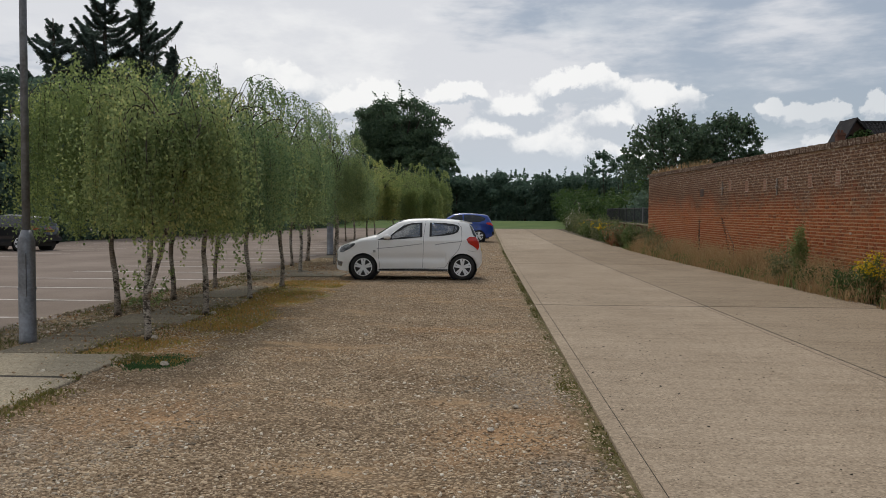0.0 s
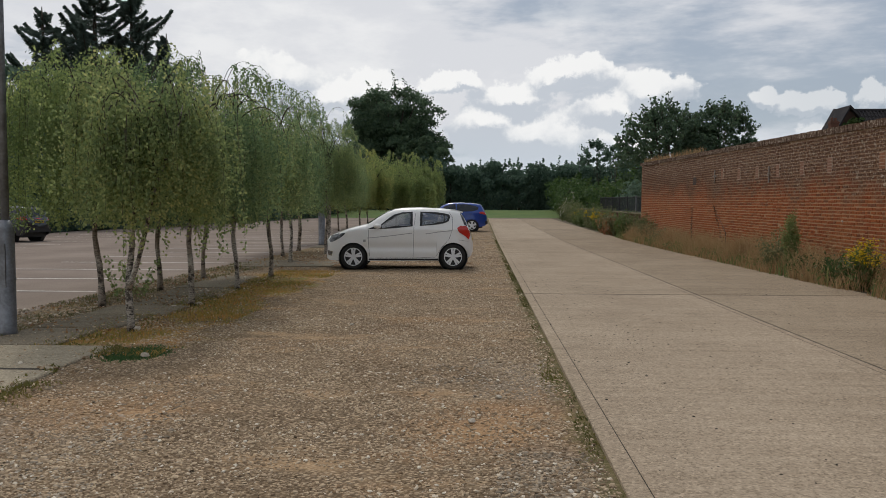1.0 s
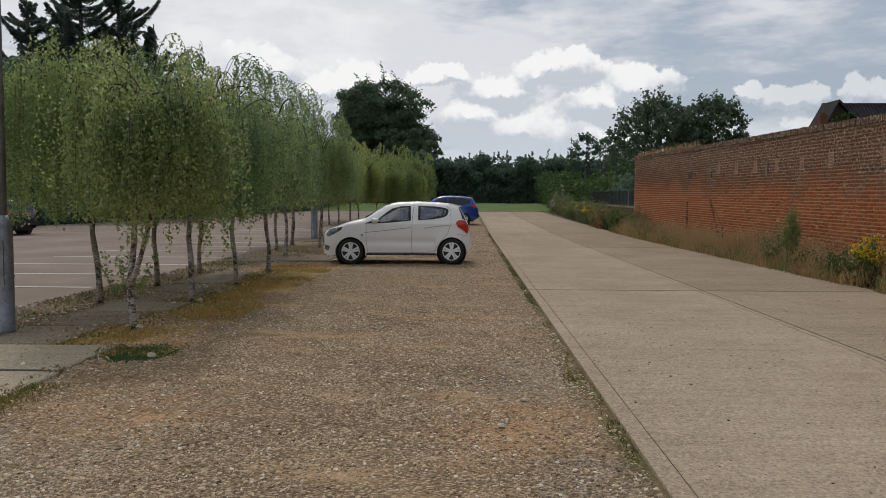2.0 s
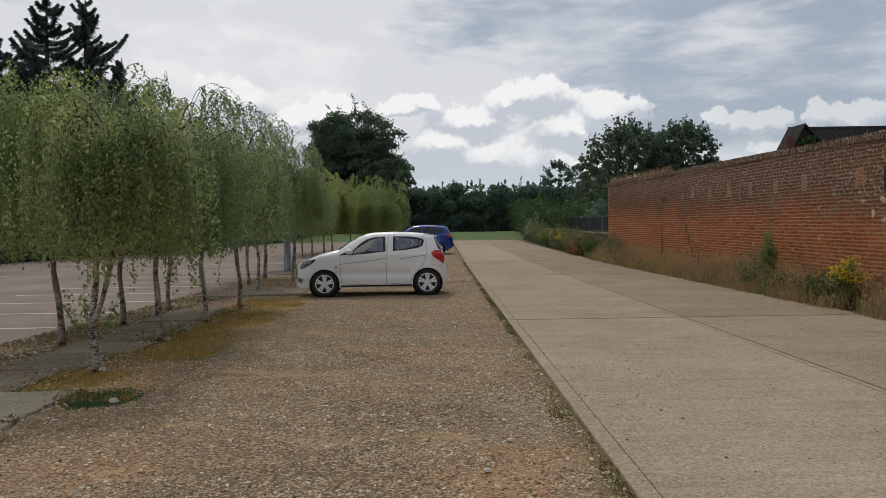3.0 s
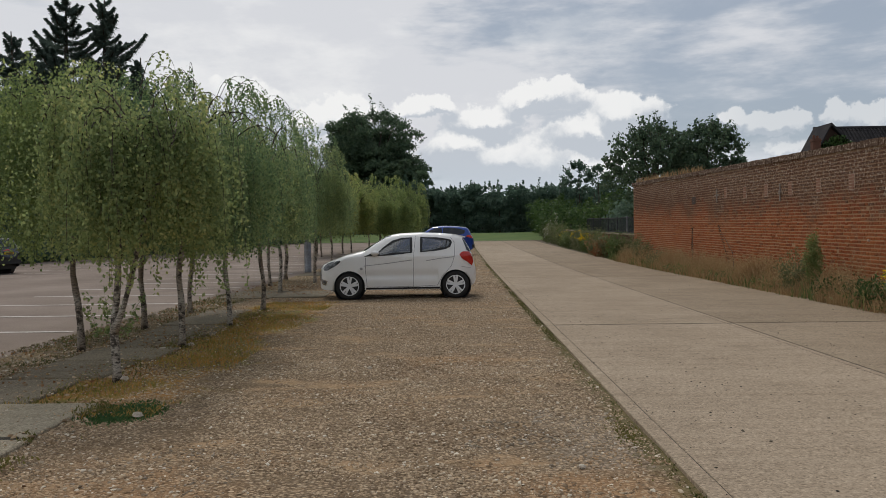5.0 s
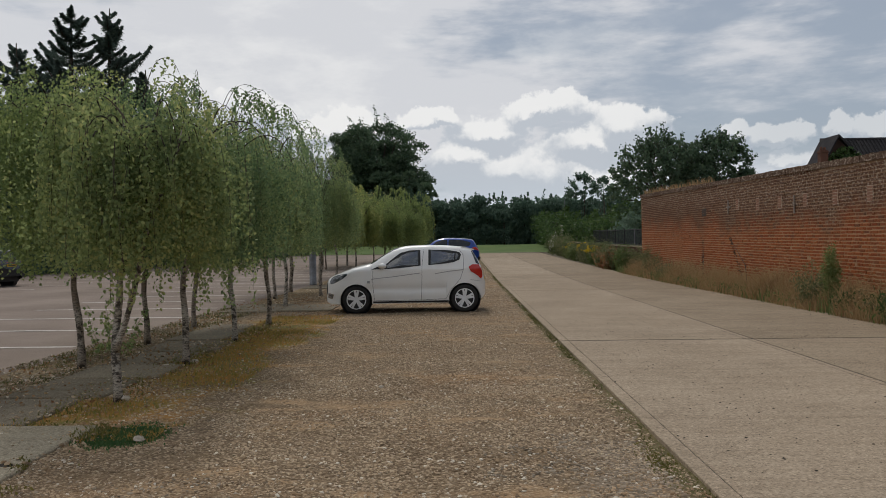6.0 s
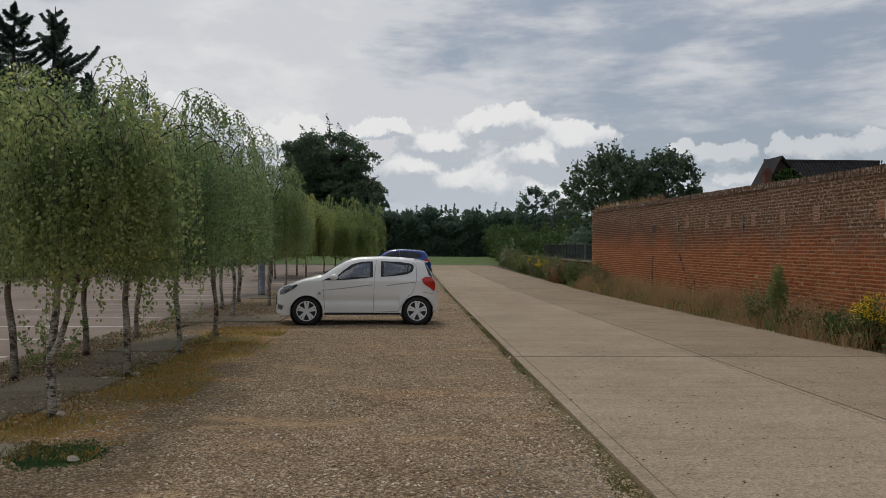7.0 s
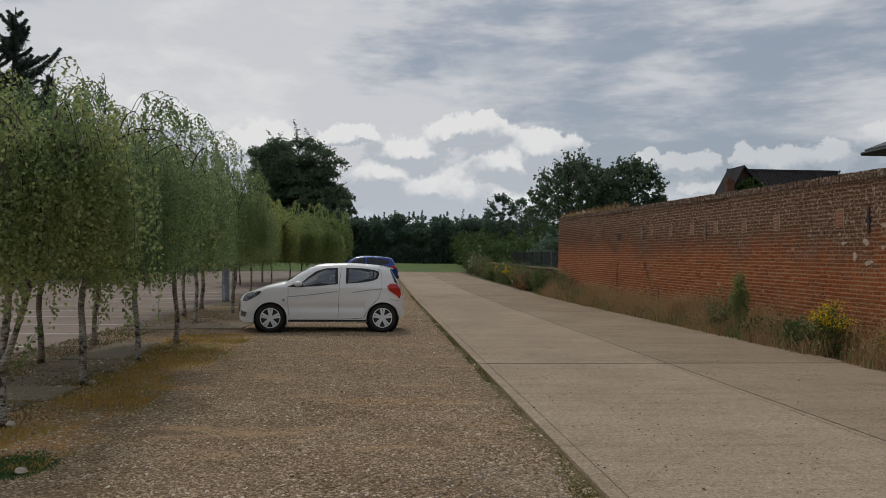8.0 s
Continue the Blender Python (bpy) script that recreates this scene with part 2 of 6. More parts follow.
def asphalt_material():
    m, t, p = surface("car_park_asphalt", 0.92, 0.0, 0.25)
    co = place(t)
    big, fine = t.noise(co, 0.35, 6, 0.6), t.noise(co, 55, 4, 0.7)
    col = t.mix(t.ramp(t.math("ADD", t.math("MULTIPLY", big, 0.6), t.math("MULTIPLY", fine, 0.5)), 0.35, 0.8), (0.18, 0.138, 0.108), (0.32, 0.255, 0.212))
    t.put(p.inputs["Base Color"], col)
    bumped(t, p, fine, 0.5, 0.006)
    return m


def brick_material(name, tints, weather=True, mortar=False):
    """Each brick its own red; soot towards the coping, pale lime bloom in spots."""
    m, t, p = surface(name, 0.93, 0.0, 0.2)
    g = t.node("ShaderNodeNewGeometry")
    co = g.outputs["Position"]
    one = t.math("FRACT", t.math("ADD", g.outputs["Random Per Island"], t.node("ShaderNodeObjectInfo").outputs["Random"]))
    big, fine = t.noise(co, 0.8, 5, 0.6), t.noise(co, 45, 4, 0.7)
    mid = t.noise(co, 3.2, 5, 0.65)
    if mortar:
        one = t.noise(co, 7.0, 3, 0.6)
    col = t.mix(one, tints[0], tints[1])
    col = t.mix(t.math("MULTIPLY", t.ramp(one, 0.80, 0.97), 0.75), col, tints[2])
    if not mortar:
        col = t.mix(t.math("MULTIPLY", t.ramp(big, 0.45, 0.7), 0.5), col, (0.42, 0.155, 0.055))
        col = t.mix(t.math("MULTIPLY", t.ramp(mid, 0.52, 0.68), 0.5), col, (0.20, 0.075, 0.04))
    if weather:
        _, y, z = t.split(co)
        h = t.math("ADD", t.math("ADD", t.math("SUBTRACT", z, t.math("MULTIPLY", y, 0.014)), t.math("MULTIPLY", big, 1.6)), t.math("MULTIPLY", one, 0.3))
        soot = t.math("MULTIPLY", t.ramp(h, 2.1, 3.0), 0.55 if mortar else 0.84)
        col = t.mix(soot, col, (0.15, 0.105, 0.072) if mortar else (0.085, 0.054, 0.038))
        near = t.ramp(t.math("ADD", h, t.math("MULTIPLY", y, -0.035)), 1.7, 2.6)
        bloom = t.math("MULTIPLY", t.ramp(t.noise(co, 19, 5, 0.75), 0.535, 0.59), near)
        col = t.mix(t.math("MULTIPLY", bloom, 0.95 if mortar else 0.75), col, (0.60, 0.51, 0.40))
        green = t.math("MULTIPLY", t.ramp(z, 0.9, 0.1), t.ramp(big, 0.4, 0.6))
        col = t.mix(t.math("MULTIPLY", green, 0.3), col, (0.10, 0.10, 0.04))
    col = t.mix(t.math("MULTIPLY", fine, 0.35), col, (0.10, 0.05, 0.027))
    t.put(p.inputs["Base Color"], col)
    bumped(t, p, t.math("ADD", fine, t.math("MULTIPLY", mid, 0.6)), 0.7, 0.008)
    return m


def bark_material(name, pale, dark, amount, stretch):
    m, t, p = surface(name, 0.85, 0.0, 0.25)
    co = t.node("ShaderNodeTexCoord").outputs["Object"]
    n = t.noise(co, 6.0, 5, 0.65, stretch)
    k = t.noise(co, 2.4, 3, 0.6, (1.5, 1.5, 1.1))
    f = t.ramp(t.math("ADD", t.math("MULTIPLY", n, 0.7), t.math("MULTIPLY", k, 0.5)), amount, amount + 0.10)
    t.put(p.inputs["Base Color"], t.mix(f, pale, dark))
    bumped(t, p, n, 0.5, 0.01)
    return m


def birch_bark_material():
    """Chalky bark with short cross marks, black scars and brown stain."""
    m, t, p = surface("birch_bark", 0.85, 0.0, 0.25)
    co = t.node("ShaderNodeTexCoord").outputs["Object"]
    marks = t.noise(co, 8.0, 4, 0.7, (2.6, 2.6, 8.0))
    scars = t.noise(co, 7.0, 5, 0.7, (1.4, 1.4, 1.8))
    stain = t.noise(co, 2.2, 4, 0.6)
    own = t.node("ShaderNodeObjectInfo").outputs["Random"]
    pale = t.mix(t.ramp(t.math("ADD", stain, t.math("MULTIPLY", own, 0.25)), 0.45, 0.8), (0.43, 0.39, 0.33), (0.21, 0.155, 0.11))
    col = t.mix(t.math("MULTIPLY", t.ramp(marks, 0.50, 0.57), 0.8), pale, (0.085, 0.07, 0.055))
    col = t.mix(t.math("MULTIPLY", t.ramp(scars, 0.505, 0.575), 0.92), col, (0.045, 0.037, 0.03))
    t.put(p.inputs["Base Color"], col)
    bumped(t, p, t.math("ADD", marks, scars), 0.6, 0.012)
    return m


def stone_material(name, a, b, c):
    m, t, p = surface(name, 0.9, 0.0, 0.3)
    g = t.node("ShaderNodeNewGeometry")
    one = g.outputs["Random Per Island"]
    fine = t.noise(g.outputs["Position"], 90, 3)
    big = t.noise(g.outputs["Position"], 0.8, 4)
    col = t.mix(t.ramp(t.math("ADD", one, t.math("MULTIPLY", t.math("SUBTRACT", big, 0.5), 1.7)), 0.0, 0.95), a, b)
    red = t.ramp(t.noise(g.outputs["Position"], 0.45, 4), 0.5, 0.66)
    col = t.mix(t.math("MULTIPLY", red, 0.4), col, tuple(v * k for v, k in zip(b, (0.95, 0.72, 0.5))))
    col = t.mix(t.ramp(one, 0.90, 0.98), col, c)
    t.put(p.inputs["Base Color"], t.mix(t.math("MULTIPLY", fine, 0.4), col, a))
    return m


def glass_material(name, tint=(0.75, 0.82, 0.85), mixed=0.72):
    m = bpy.data.materials.new(name)
    m.use_nodes = True
    t = Nodes(m.node_tree)
    gl = t.node("ShaderNodeBsdfGlossy")
    gl.inputs["Roughness"].default_value = 0.03
    tr = t.node("ShaderNodeBsdfTransparent")
    tr.inputs[0].default_value = (*tint, 1)
    fr = t.node("ShaderNodeFresnel")
    fr.inputs[0].default_value = 1.5
    mx = t.node("ShaderNodeMixShader")
    t.put(mx.inputs[0], t.math("ADD", t.math("MULTIPLY", fr.outputs[0], 0.9), 0.17))
    t.put(mx.inputs[1], tr.outputs[0])
    t.put(mx.inputs[2], gl.outputs[0])
    t.put(t.node("ShaderNodeOutputMaterial").inputs[0], mx.outputs[0])
    return m


GRAVEL = gravel_material()
SLAB = concrete_material("road_concrete", (0.277, 0.209, 0.141), (0.43, 0.339, 0.243), (0.145, 0.108, 0.068), 0.5)
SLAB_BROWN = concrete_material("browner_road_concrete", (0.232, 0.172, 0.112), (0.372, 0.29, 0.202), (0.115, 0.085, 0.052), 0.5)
APRON = concrete_material("apron_concrete", (0.28, 0.232, 0.158), (0.41, 0.348, 0.25), (0.14, 0.112, 0.07))
PATHWAY = concrete_material("worn_path_concrete", (0.165, 0.135, 0.094), (0.265, 0.222, 0.158), (0.085, 0.068, 0.045))
JOINT = plain("joint_filler", (0.025, 0.02, 0.015), (0.06, 0.048, 0.034), 5, 0.95)
ASPHALT = asphalt_material()
LINE = plain("worn_white_line", (0.66, 0.62, 0.57), (0.42, 0.37, 0.33), 4, 0.8, fine=25)
MORTAR = brick_material("lime_mortar", ((0.44, 0.245, 0.135), (0.57, 0.36, 0.21), (0.60, 0.43, 0.29)), True, True)
LIME = plain("pale_lime", (0.60, 0.50, 0.40), (0.40, 0.29, 0.21), 9, 0.95, fine=40, bump=0.4)
BRICK = brick_material("old_red_brick", ((0.29, 0.066, 0.021), (0.44, 0.135, 0.04), (0.15, 0.052, 0.03)))
PALE_BRICK = brick_material("pink_infill_brick", ((0.30, 0.165, 0.115), (0.40, 0.235, 0.17), (0.28, 0.14, 0.095)), False)
COPING = brick_material("coping_brick", ((0.21, 0.135, 0.09), (0.32, 0.22, 0.15), (0.38, 0.33, 0.25)))
IRON = plain("rusty_iron", (0.035, 0.03, 0.028), (0.08, 0.05, 0.035), 8, 0.8)
GALV = plain("weathered_galvanised_steel", (0.25, 0.26, 0.28), (0.13, 0.13, 0.135), 5, 0.5, 0.6, fine=30)
RAIL = plain("dark_painted_railing", (0.02, 0.022, 0.026), (0.035, 0.036, 0.04), 5, 0.6)
TURF = plain("mown_grass", (0.06, 0.115, 0.02), (0.105, 0.15, 0.032), 0.4, 0.95, fine=9, bump=0.6)
EARTH = plain("field_earth", (0.09, 0.085, 0.04), (0.13, 0.11, 0.06), 0.2, 0.95, fine=6, bump=0.5)
SOIL = plain("verge_soil", (0.13, 0.10, 0.06), (0.08, 0.065, 0.038), 2, 0.95, fine=30, bump=0.6)
BIRCH_BARK = birch_bark_material()
BARK = bark_material("dark_bark", (0.10, 0.08, 0.06), (0.045, 0.038, 0.03), 0.55, (3, 3, 0.6))
# birch, oak, hedge and cedar colours are lifted to imitate haze and glare
BIRCH_LEAF = leafy("birch_leaves", (0.13, 0.205, 0.10), (0.24, 0.33, 0.15), (0.42, 0.45, 0.20), 0.62)
BIRCH_MIX = leafy("olive_birch_leaves", (0.175, 0.24, 0.105), (0.325, 0.385, 0.155), (0.54, 0.51, 0.20), 0.62)
BIRCH_GOLD = leafy("yellowing_birch_leaves", (0.20, 0.27, 0.105), (0.36, 0.425, 0.155), (0.59, 0.55, 0.195), 0.62)
OAK_LEAF = leafy("oak_leaves", (0.07, 0.115, 0.07), (0.115, 0.17, 0.095), (0.17, 0.22, 0.12), 0.5)
HEDGE_LEAF = leafy("hedge_leaves", (0.095, 0.155, 0.115), (0.155, 0.23, 0.16), (0.21, 0.285, 0.18), 0.58)
SHRUB_LEAF = leafy("shrub_leaves", (0.04, 0.079, 0.025), (0.079, 0.137, 0.04), (0.129, 0.179, 0.055), 0.4)
NEEDLE = leafy("cedar_needles", (0.085, 0.12, 0.10), (0.13, 0.175, 0.14), (0.175, 0.22, 0.165), 0.5)
STRAW = leafy("dry_grass_blades", (0.31, 0.195, 0.095), (0.47, 0.33, 0.175), (0.24, 0.20, 0.085), 0.4, 0.7)
FLEABANE = leafy("fleabane_leaves", (0.12, 0.17, 0.055), (0.19, 0.245, 0.085), (0.28, 0.30, 0.12), 0.45)
WEED = leafy("weed_leaves", (0.095, 0.14, 0.045), (0.165, 0.21, 0.07), (0.26, 0.265, 0.10), 0.4)
GREYWEED = leafy("grey_green_weed_leaves", (0.12, 0.145, 0.065), (0.19, 0.205, 0.095), (0.30, 0.275, 0.14), 0.35)
RUSSET = leafy("russet_dock_leaves", (0.22, 0.095, 0.045), (0.33, 0.18, 0.08), (0.40, 0.27, 0.13), 0.3)
MOSS = leafy("moss_and_short_grass", (0.21, 0.24, 0.065), (0.41, 0.29, 0.08), (0.66, 0.31, 0.09), 0.45)
GREEN_MOSS = leafy("bright_green_moss", (0.05, 0.12, 0.04), (0.08, 0.16, 0.05), (0.12, 0.19, 0.06), 0.35)
MOSS_OLIVE = leafy("olive_moss_cushion", (0.15, 0.145, 0.04), (0.22, 0.19, 0.055), (0.30, 0.22, 0.08), 0.35)
EDGE_MOSS = leafy("olive_moss_fringe", (0.10, 0.105, 0.03), (0.17, 0.155, 0.05), (0.26, 0.20, 0.075), 0.35)
YELLOW = leafy("ragwort_petals", (0.62, 0.42, 0.01), (0.75, 0.55, 0.02), (0.80, 0.62, 0.05), 0.3)
PALE_PETAL = leafy("pale_petals", (0.42, 0.40, 0.34), (0.55, 0.52, 0.46), (0.45, 0.38, 0.34), 0.3)
STONE = stone_material("flint_chippings", (0.19, 0.128, 0.075), (0.60, 0.46, 0.305), (0.80, 0.72, 0.58))
GREYSTONE = stone_material("grey_chippings", (0.18, 0.142, 0.10), (0.45, 0.375, 0.28), (0.68, 0.61, 0.51))
PALE_STONE = plain("pale_flint", (0.62, 0.55, 0.45), (0.40, 0.34, 0.26), 20, 0.85, fine=90, bump=0.4)
DEBRIS = stone_material("dark_debris", (0.03, 0.024, 0.018), (0.09, 0.07, 0.05), (0.3, 0.26, 0.2))
WHITE = plain("white_car_paint", (0.82, 0.81, 0.785), (0.76, 0.75, 0.725), 1.5, 0.35, coat=0.8, bump=0)
BLUE = plain("blue_car_paint", (0.006, 0.05, 0.30), (0.005, 0.04, 0.24), 1.5, 0.3, 0.2, coat=0.9, bump=0)
BLACK = plain("black_car_paint", (0.010, 0.010, 0.014), (0.014, 0.014, 0.018), 1.5, 0.3, 0.2, coat=0.9, bump=0)
TRIM = plain("black_trim", (0.012, 0.012, 0.013), (0.02, 0.02, 0.02), 5, 0.5, bump=0)
TYRE = plain("tyre_rubber", (0.016, 0.016, 0.016), (0.03, 0.028, 0.026), 8, 0.85)
ALLOY = plain("silver_alloy", (0.80, 0.80, 0.80), (0.70, 0.70, 0.70), 6, 0.4, 0.15, bump=0)
CHROME = plain("bright_chrome", (0.6, 0.6, 0.6), (0.5, 0.5, 0.5), 3, 0.15, 0.9, bump=0)
SEATING = plain("dark_seat_cloth", (0.025, 0.025, 0.028), (0.04, 0.04, 0.042), 8, 0.9)
GLASS = glass_material("car_window_glass", (0.34, 0.40, 0.44))
DARK_GLASS = plain("tinted_glass", (0.012, 0.016, 0.02), (0.012, 0.015, 0.02), 1, 0.06, bump=0, spec=0.6)
RED_LENS = plain("red_lamp_lens", (0.55, 0.035, 0.02), (0.40, 0.02, 0.015), 6, 0.2, bump=0, coat=0.5)
LAMP_HOUSING = plain("dark_lamp_housing", (0.03, 0.03, 0.032), (0.05, 0.05, 0.05), 5, 0.3, bump=0)
CLEAR_LENS = plain("headlamp_lens", (0.16, 0.17, 0.18), (0.035, 0.037, 0.04), 9, 0.12, bump=0, coat=0.6, fine=18)
PLATE = plain("yellow_number_plate", (0.55, 0.36, 0.02), (0.5, 0.32, 0.02), 4, 0.5, bump=0)
ROOF = plain("dark_pantile", (0.032, 0.031, 0.034), (0.055, 0.05, 0.05), 1.2, 0.95, fine=14, bump=0.4, spec=0.08)
SLATE = plain("grey_slate", (0.06, 0.065, 0.075), (0.09, 0.09, 0.10), 1.2, 0.7, fine=14, bump=0.3)
RENDERED = plain("house_brick", (0.15, 0.065, 0.04), (0.10, 0.048, 0.034), 1.5, 0.95, fine=16, bump=0.4)
GABLE = plain("dark_gable_brick", (0.075, 0.042, 0.03), (0.05, 0.032, 0.026), 1.5, 0.95, fine=16, bump=0.4)
PLATED = plain("dull_pale_iron", (0.34, 0.31, 0.27), (0.16, 0.11, 0.08), 9, 0.7)


# ---- building helpers ----
rng = np.random.default_rng(7)


class Geo:
    """Gathers vertices and faces."""

    def __init__(self):
        self.v, self.f = [], []

    def add(self, verts, faces):
        k = len(self.v)
        self.v.extend([tuple(map(float, p)) for p in verts])
        self.f.extend([tuple(i + k for i in q) for q in faces])
        return self

    def box(self, x0, x1, y0, y1, z0, z1):
        return self.add([(x0, y0, z0), (x1, y0, z0), (x1, y1, z0), (x0, y1, z0), (x0, y0, z1), (x1, y0, z1), (x1, y1, z1), (x0, y1, z1)],
                        [(3, 2, 1, 0), (4, 5, 6, 7), (0, 1, 5, 4), (1, 2, 6, 5), (2, 3, 7, 6), (3, 0, 4, 7)])

    def tube(self, pts, radii, sides=7):
        pts = [Vector(p) for p in pts]
        rings = []
        for i, p in enumerate(pts):
            d = (pts[min(i + 1, len(pts) - 1)] - pts[max(i - 1, 0)]).normalized()
            a = d.orthogonal().normalized() if abs(d.z) < 0.9 else Vector((1, 0, 0))
            a = (a - d * a.dot(d)).normalized()
            b = d.cross(a)
            r = radii[i] if len(radii) > 1 else radii[0]
            rings.append([p + (a * math.cos(k * 2 * math.pi / sides) + b * math.sin(k * 2 * math.pi / sides)) * r for k in range(sides)])
        n = len(pts)
        faces = [(i * sides + k, i * sides + (k + 1) % sides, (i + 1) * sides + (k + 1) % sides, (i + 1) * sides + k) for i in range(n - 1) for k in range(sides)]
        faces += [tuple(reversed(range(sides))), tuple(range((n - 1) * sides, n * sides))]
        return self.add([p for r in rings for p in r], faces)

    def lathe(self, profile, sides=32):
        """A profile of (radius, y) turned about the y axis."""
        n = len(profile)
        verts = [(r * math.cos(k * 2 * math.pi / sides), y, r * math.sin(k * 2 * math.pi / sides)) for k in range(sides) for r, y in profile]
        faces = [(k * n + i, k * n + i + 1, (k + 1) % sides * n + i + 1, (k + 1) % sides * n + i) for k in range(sides) for i in range(n - 1)]
        return self.add(verts, faces)

    def ball(self, c, r, squash=(1, 1, 1), rough=0.0, rows=6, cols=9):
        verts, faces = [], []
        for i in range(rows + 1):
            for j in range(cols):
                a, b = math.pi * i / rows, 2 * math.pi * j / cols
                k = r * (1 + rough * rng.uniform(-1, 1))
                verts.append((c[0] + k * squash[0] * math.sin(a) * math.cos(b), c[1] + k * squash[1] * math.sin(a) * math.sin(b), c[2] + k * squash[2] * math.cos(a)))
        for i in range(rows):
            for j in range(cols):
                faces.append((i * cols + j, (i + 1) * cols + j, (i + 1) * cols + (j + 1) % cols, i * cols + (j + 1) % cols))
        return self.add(verts, faces)

    def mesh(self, name, smooth=False):
        me = bpy.data.meshes.new(name)
        me.from_pydata(self.v, [], self.f)
        if smooth:
            me.polygons.foreach_set("use_smooth", [True] * len(self.f))
        return me


def mesh_np(name, verts, faces):
    """A large mesh from arrays; all faces have as many corners."""
    me = bpy.data.meshes.new(name)
    n, k = faces.shape
    me.vertices.add(len(verts))
    me.vertices.foreach_set("co", np.asarray(verts, dtype=np.float32).ravel())
    me.loops.add(n * k)
    me.loops.foreach_set("vertex_index", faces.astype(np.int32).ravel())
    me.polygons.add(n)
    me.polygons.foreach_set("loop_start", np.arange(0, n * k, k, dtype=np.int32))
    me.update(calc_edges=True)
    return me


def part(name, shape, material, parent=None, label="", smooth=False):
    """One mesh object, a part of its parent."""
    me = shape.mesh(name, smooth) if isinstance(shape, Geo) else shape
    if not me.materials:
        me.materials.append(material)
    ob = new(name, me)
    if parent:
        ob.parent = parent
    if label:
        tagged(ob, label)
    return ob


def thing(name, label, category, group="", kind=""):
    return tagged(new(name), label, category, group, kind)


def unit(v):
    return v / np.maximum(np.linalg.norm(v, axis=1, keepdims=True), 1e-9)


def leaves(name, at, length, width, droop=0.0, out=None):
    """A quad for each leaf, pointing anywhere, or rather down, or along out."""
    n = len(at)
    d = rng.normal(size=(n, 3))
    d[:, 2] -= droop
    if out is not None:
        d = d * 0.6 + out
    d = unit(d)
    s = unit(np.cross(d, rng.normal(size=(n, 3))))
    ln = (length * rng.uniform(0.7, 1.3, n))[:, None]
    wd = (width * rng.uniform(0.7, 1.3, n))[:, None]
    verts = np.stack([at - d * ln, at + s * wd - d * ln * 0.15, at + d * ln, at - s * wd - d * ln * 0.15], 1).reshape(-1, 3)
    return mesh_np(name, verts, np.arange(4 * n).reshape(n, 4))


def blades(name, at, height, width, bend):
    """Three triangles for each blade of grass."""
    n = len(at)
    a = rng.uniform(0, 2 * math.pi, n)
    side = np.stack([np.cos(a), np.sin(a), np.zeros(n)], 1)
    b = rng.uniform(0, 2 * math.pi, n)
    lean = np.stack([np.cos(b), np.sin(b), np.zeros(n)], 1) * (bend * rng.uniform(0.1, 1.2, n) * height)[:, None]
    up = np.stack([np.zeros(n), np.zeros(n), height], 1)
    w = side * (width * rng.uniform(0.6, 1.4, n))[:, None]
    verts = np.stack([at - w, at + w, at + up * 0.6 + lean * 0.35 - w * 0.7, at + up * 0.6 + lean * 0.35 + w * 0.7, at + up + lean], 1).reshape(-1, 3)
    k = np.arange(n)[:, None] * 5
    return mesh_np(name, verts, np.concatenate([k + [0, 1, 3], k + [0, 3, 2], k + [2, 3, 4]], 0))


def pebbles(name, at, size, flat=0.55):
    """Chips with ten triangles each, turned at random."""
    n = len(at)
    cube = np.array([(-1, -1, -1), (1, -1, -1), (1, 1, -1), (-1, 1, -1), (-.8, -.8, 1), (.8, -.8, 1), (.8, .8, 1), (-.8, .8, 1)], float)
    v = cube[None] * rng.uniform(0.45, 1.1, (n, 8, 3))
    v[:, :, 0] *= rng.uniform(0.8, 1.5, n)[:, None]
    v[:, :, 2] *= flat
    a, tilt = rng.uniform(0, 6.28, n), rng.normal(0, 0.3, n)
    ca, sa_, ct, st = np.cos(a)[:, None], np.sin(a)[:, None], np.cos(tilt)[:, None], np.sin(tilt)[:, None]
    x, y, z = v[:, :, 0] * ct - v[:, :, 2] * st, v[:, :, 1], v[:, :, 0] * st + v[:, :, 2] * ct
    v = np.stack([x * ca - y * sa_, x * sa_ + y * ca, z], 2) * (size * 0.5)[:, None, None] + at[:, None, :]
    f = np.array([(4, 5, 6, 7), (0, 1, 5, 4), (1, 2, 6, 5), (2, 3, 7, 6), (3, 0, 4, 7)])
    return mesh_np(name, v.reshape(-1, 3), (np.arange(n)[:, None, None] * 8 + f[None]).reshape(-1, 4))


def rise(y):
    """Height of the ground: level near, then gently up towards the bank."""
    y = np.asarray(y, float)
    r = 0.5 * np.clip((y - 28) / 47, 0, 1) ** 1.5
    k = np.clip((y - 76) / 16, 0, 1)
    return r + 0.68 * k * k * (3 - 2 * k)


def rise_at(y):
    return float(rise(y))


def dip(x, y):
    """Unevenness of trodden ground."""
    return noise.noise((x * 0.9, y * 0.9, 0.3)) + 0.4 * noise.noise((x * 3.1, y * 3.1, 2))


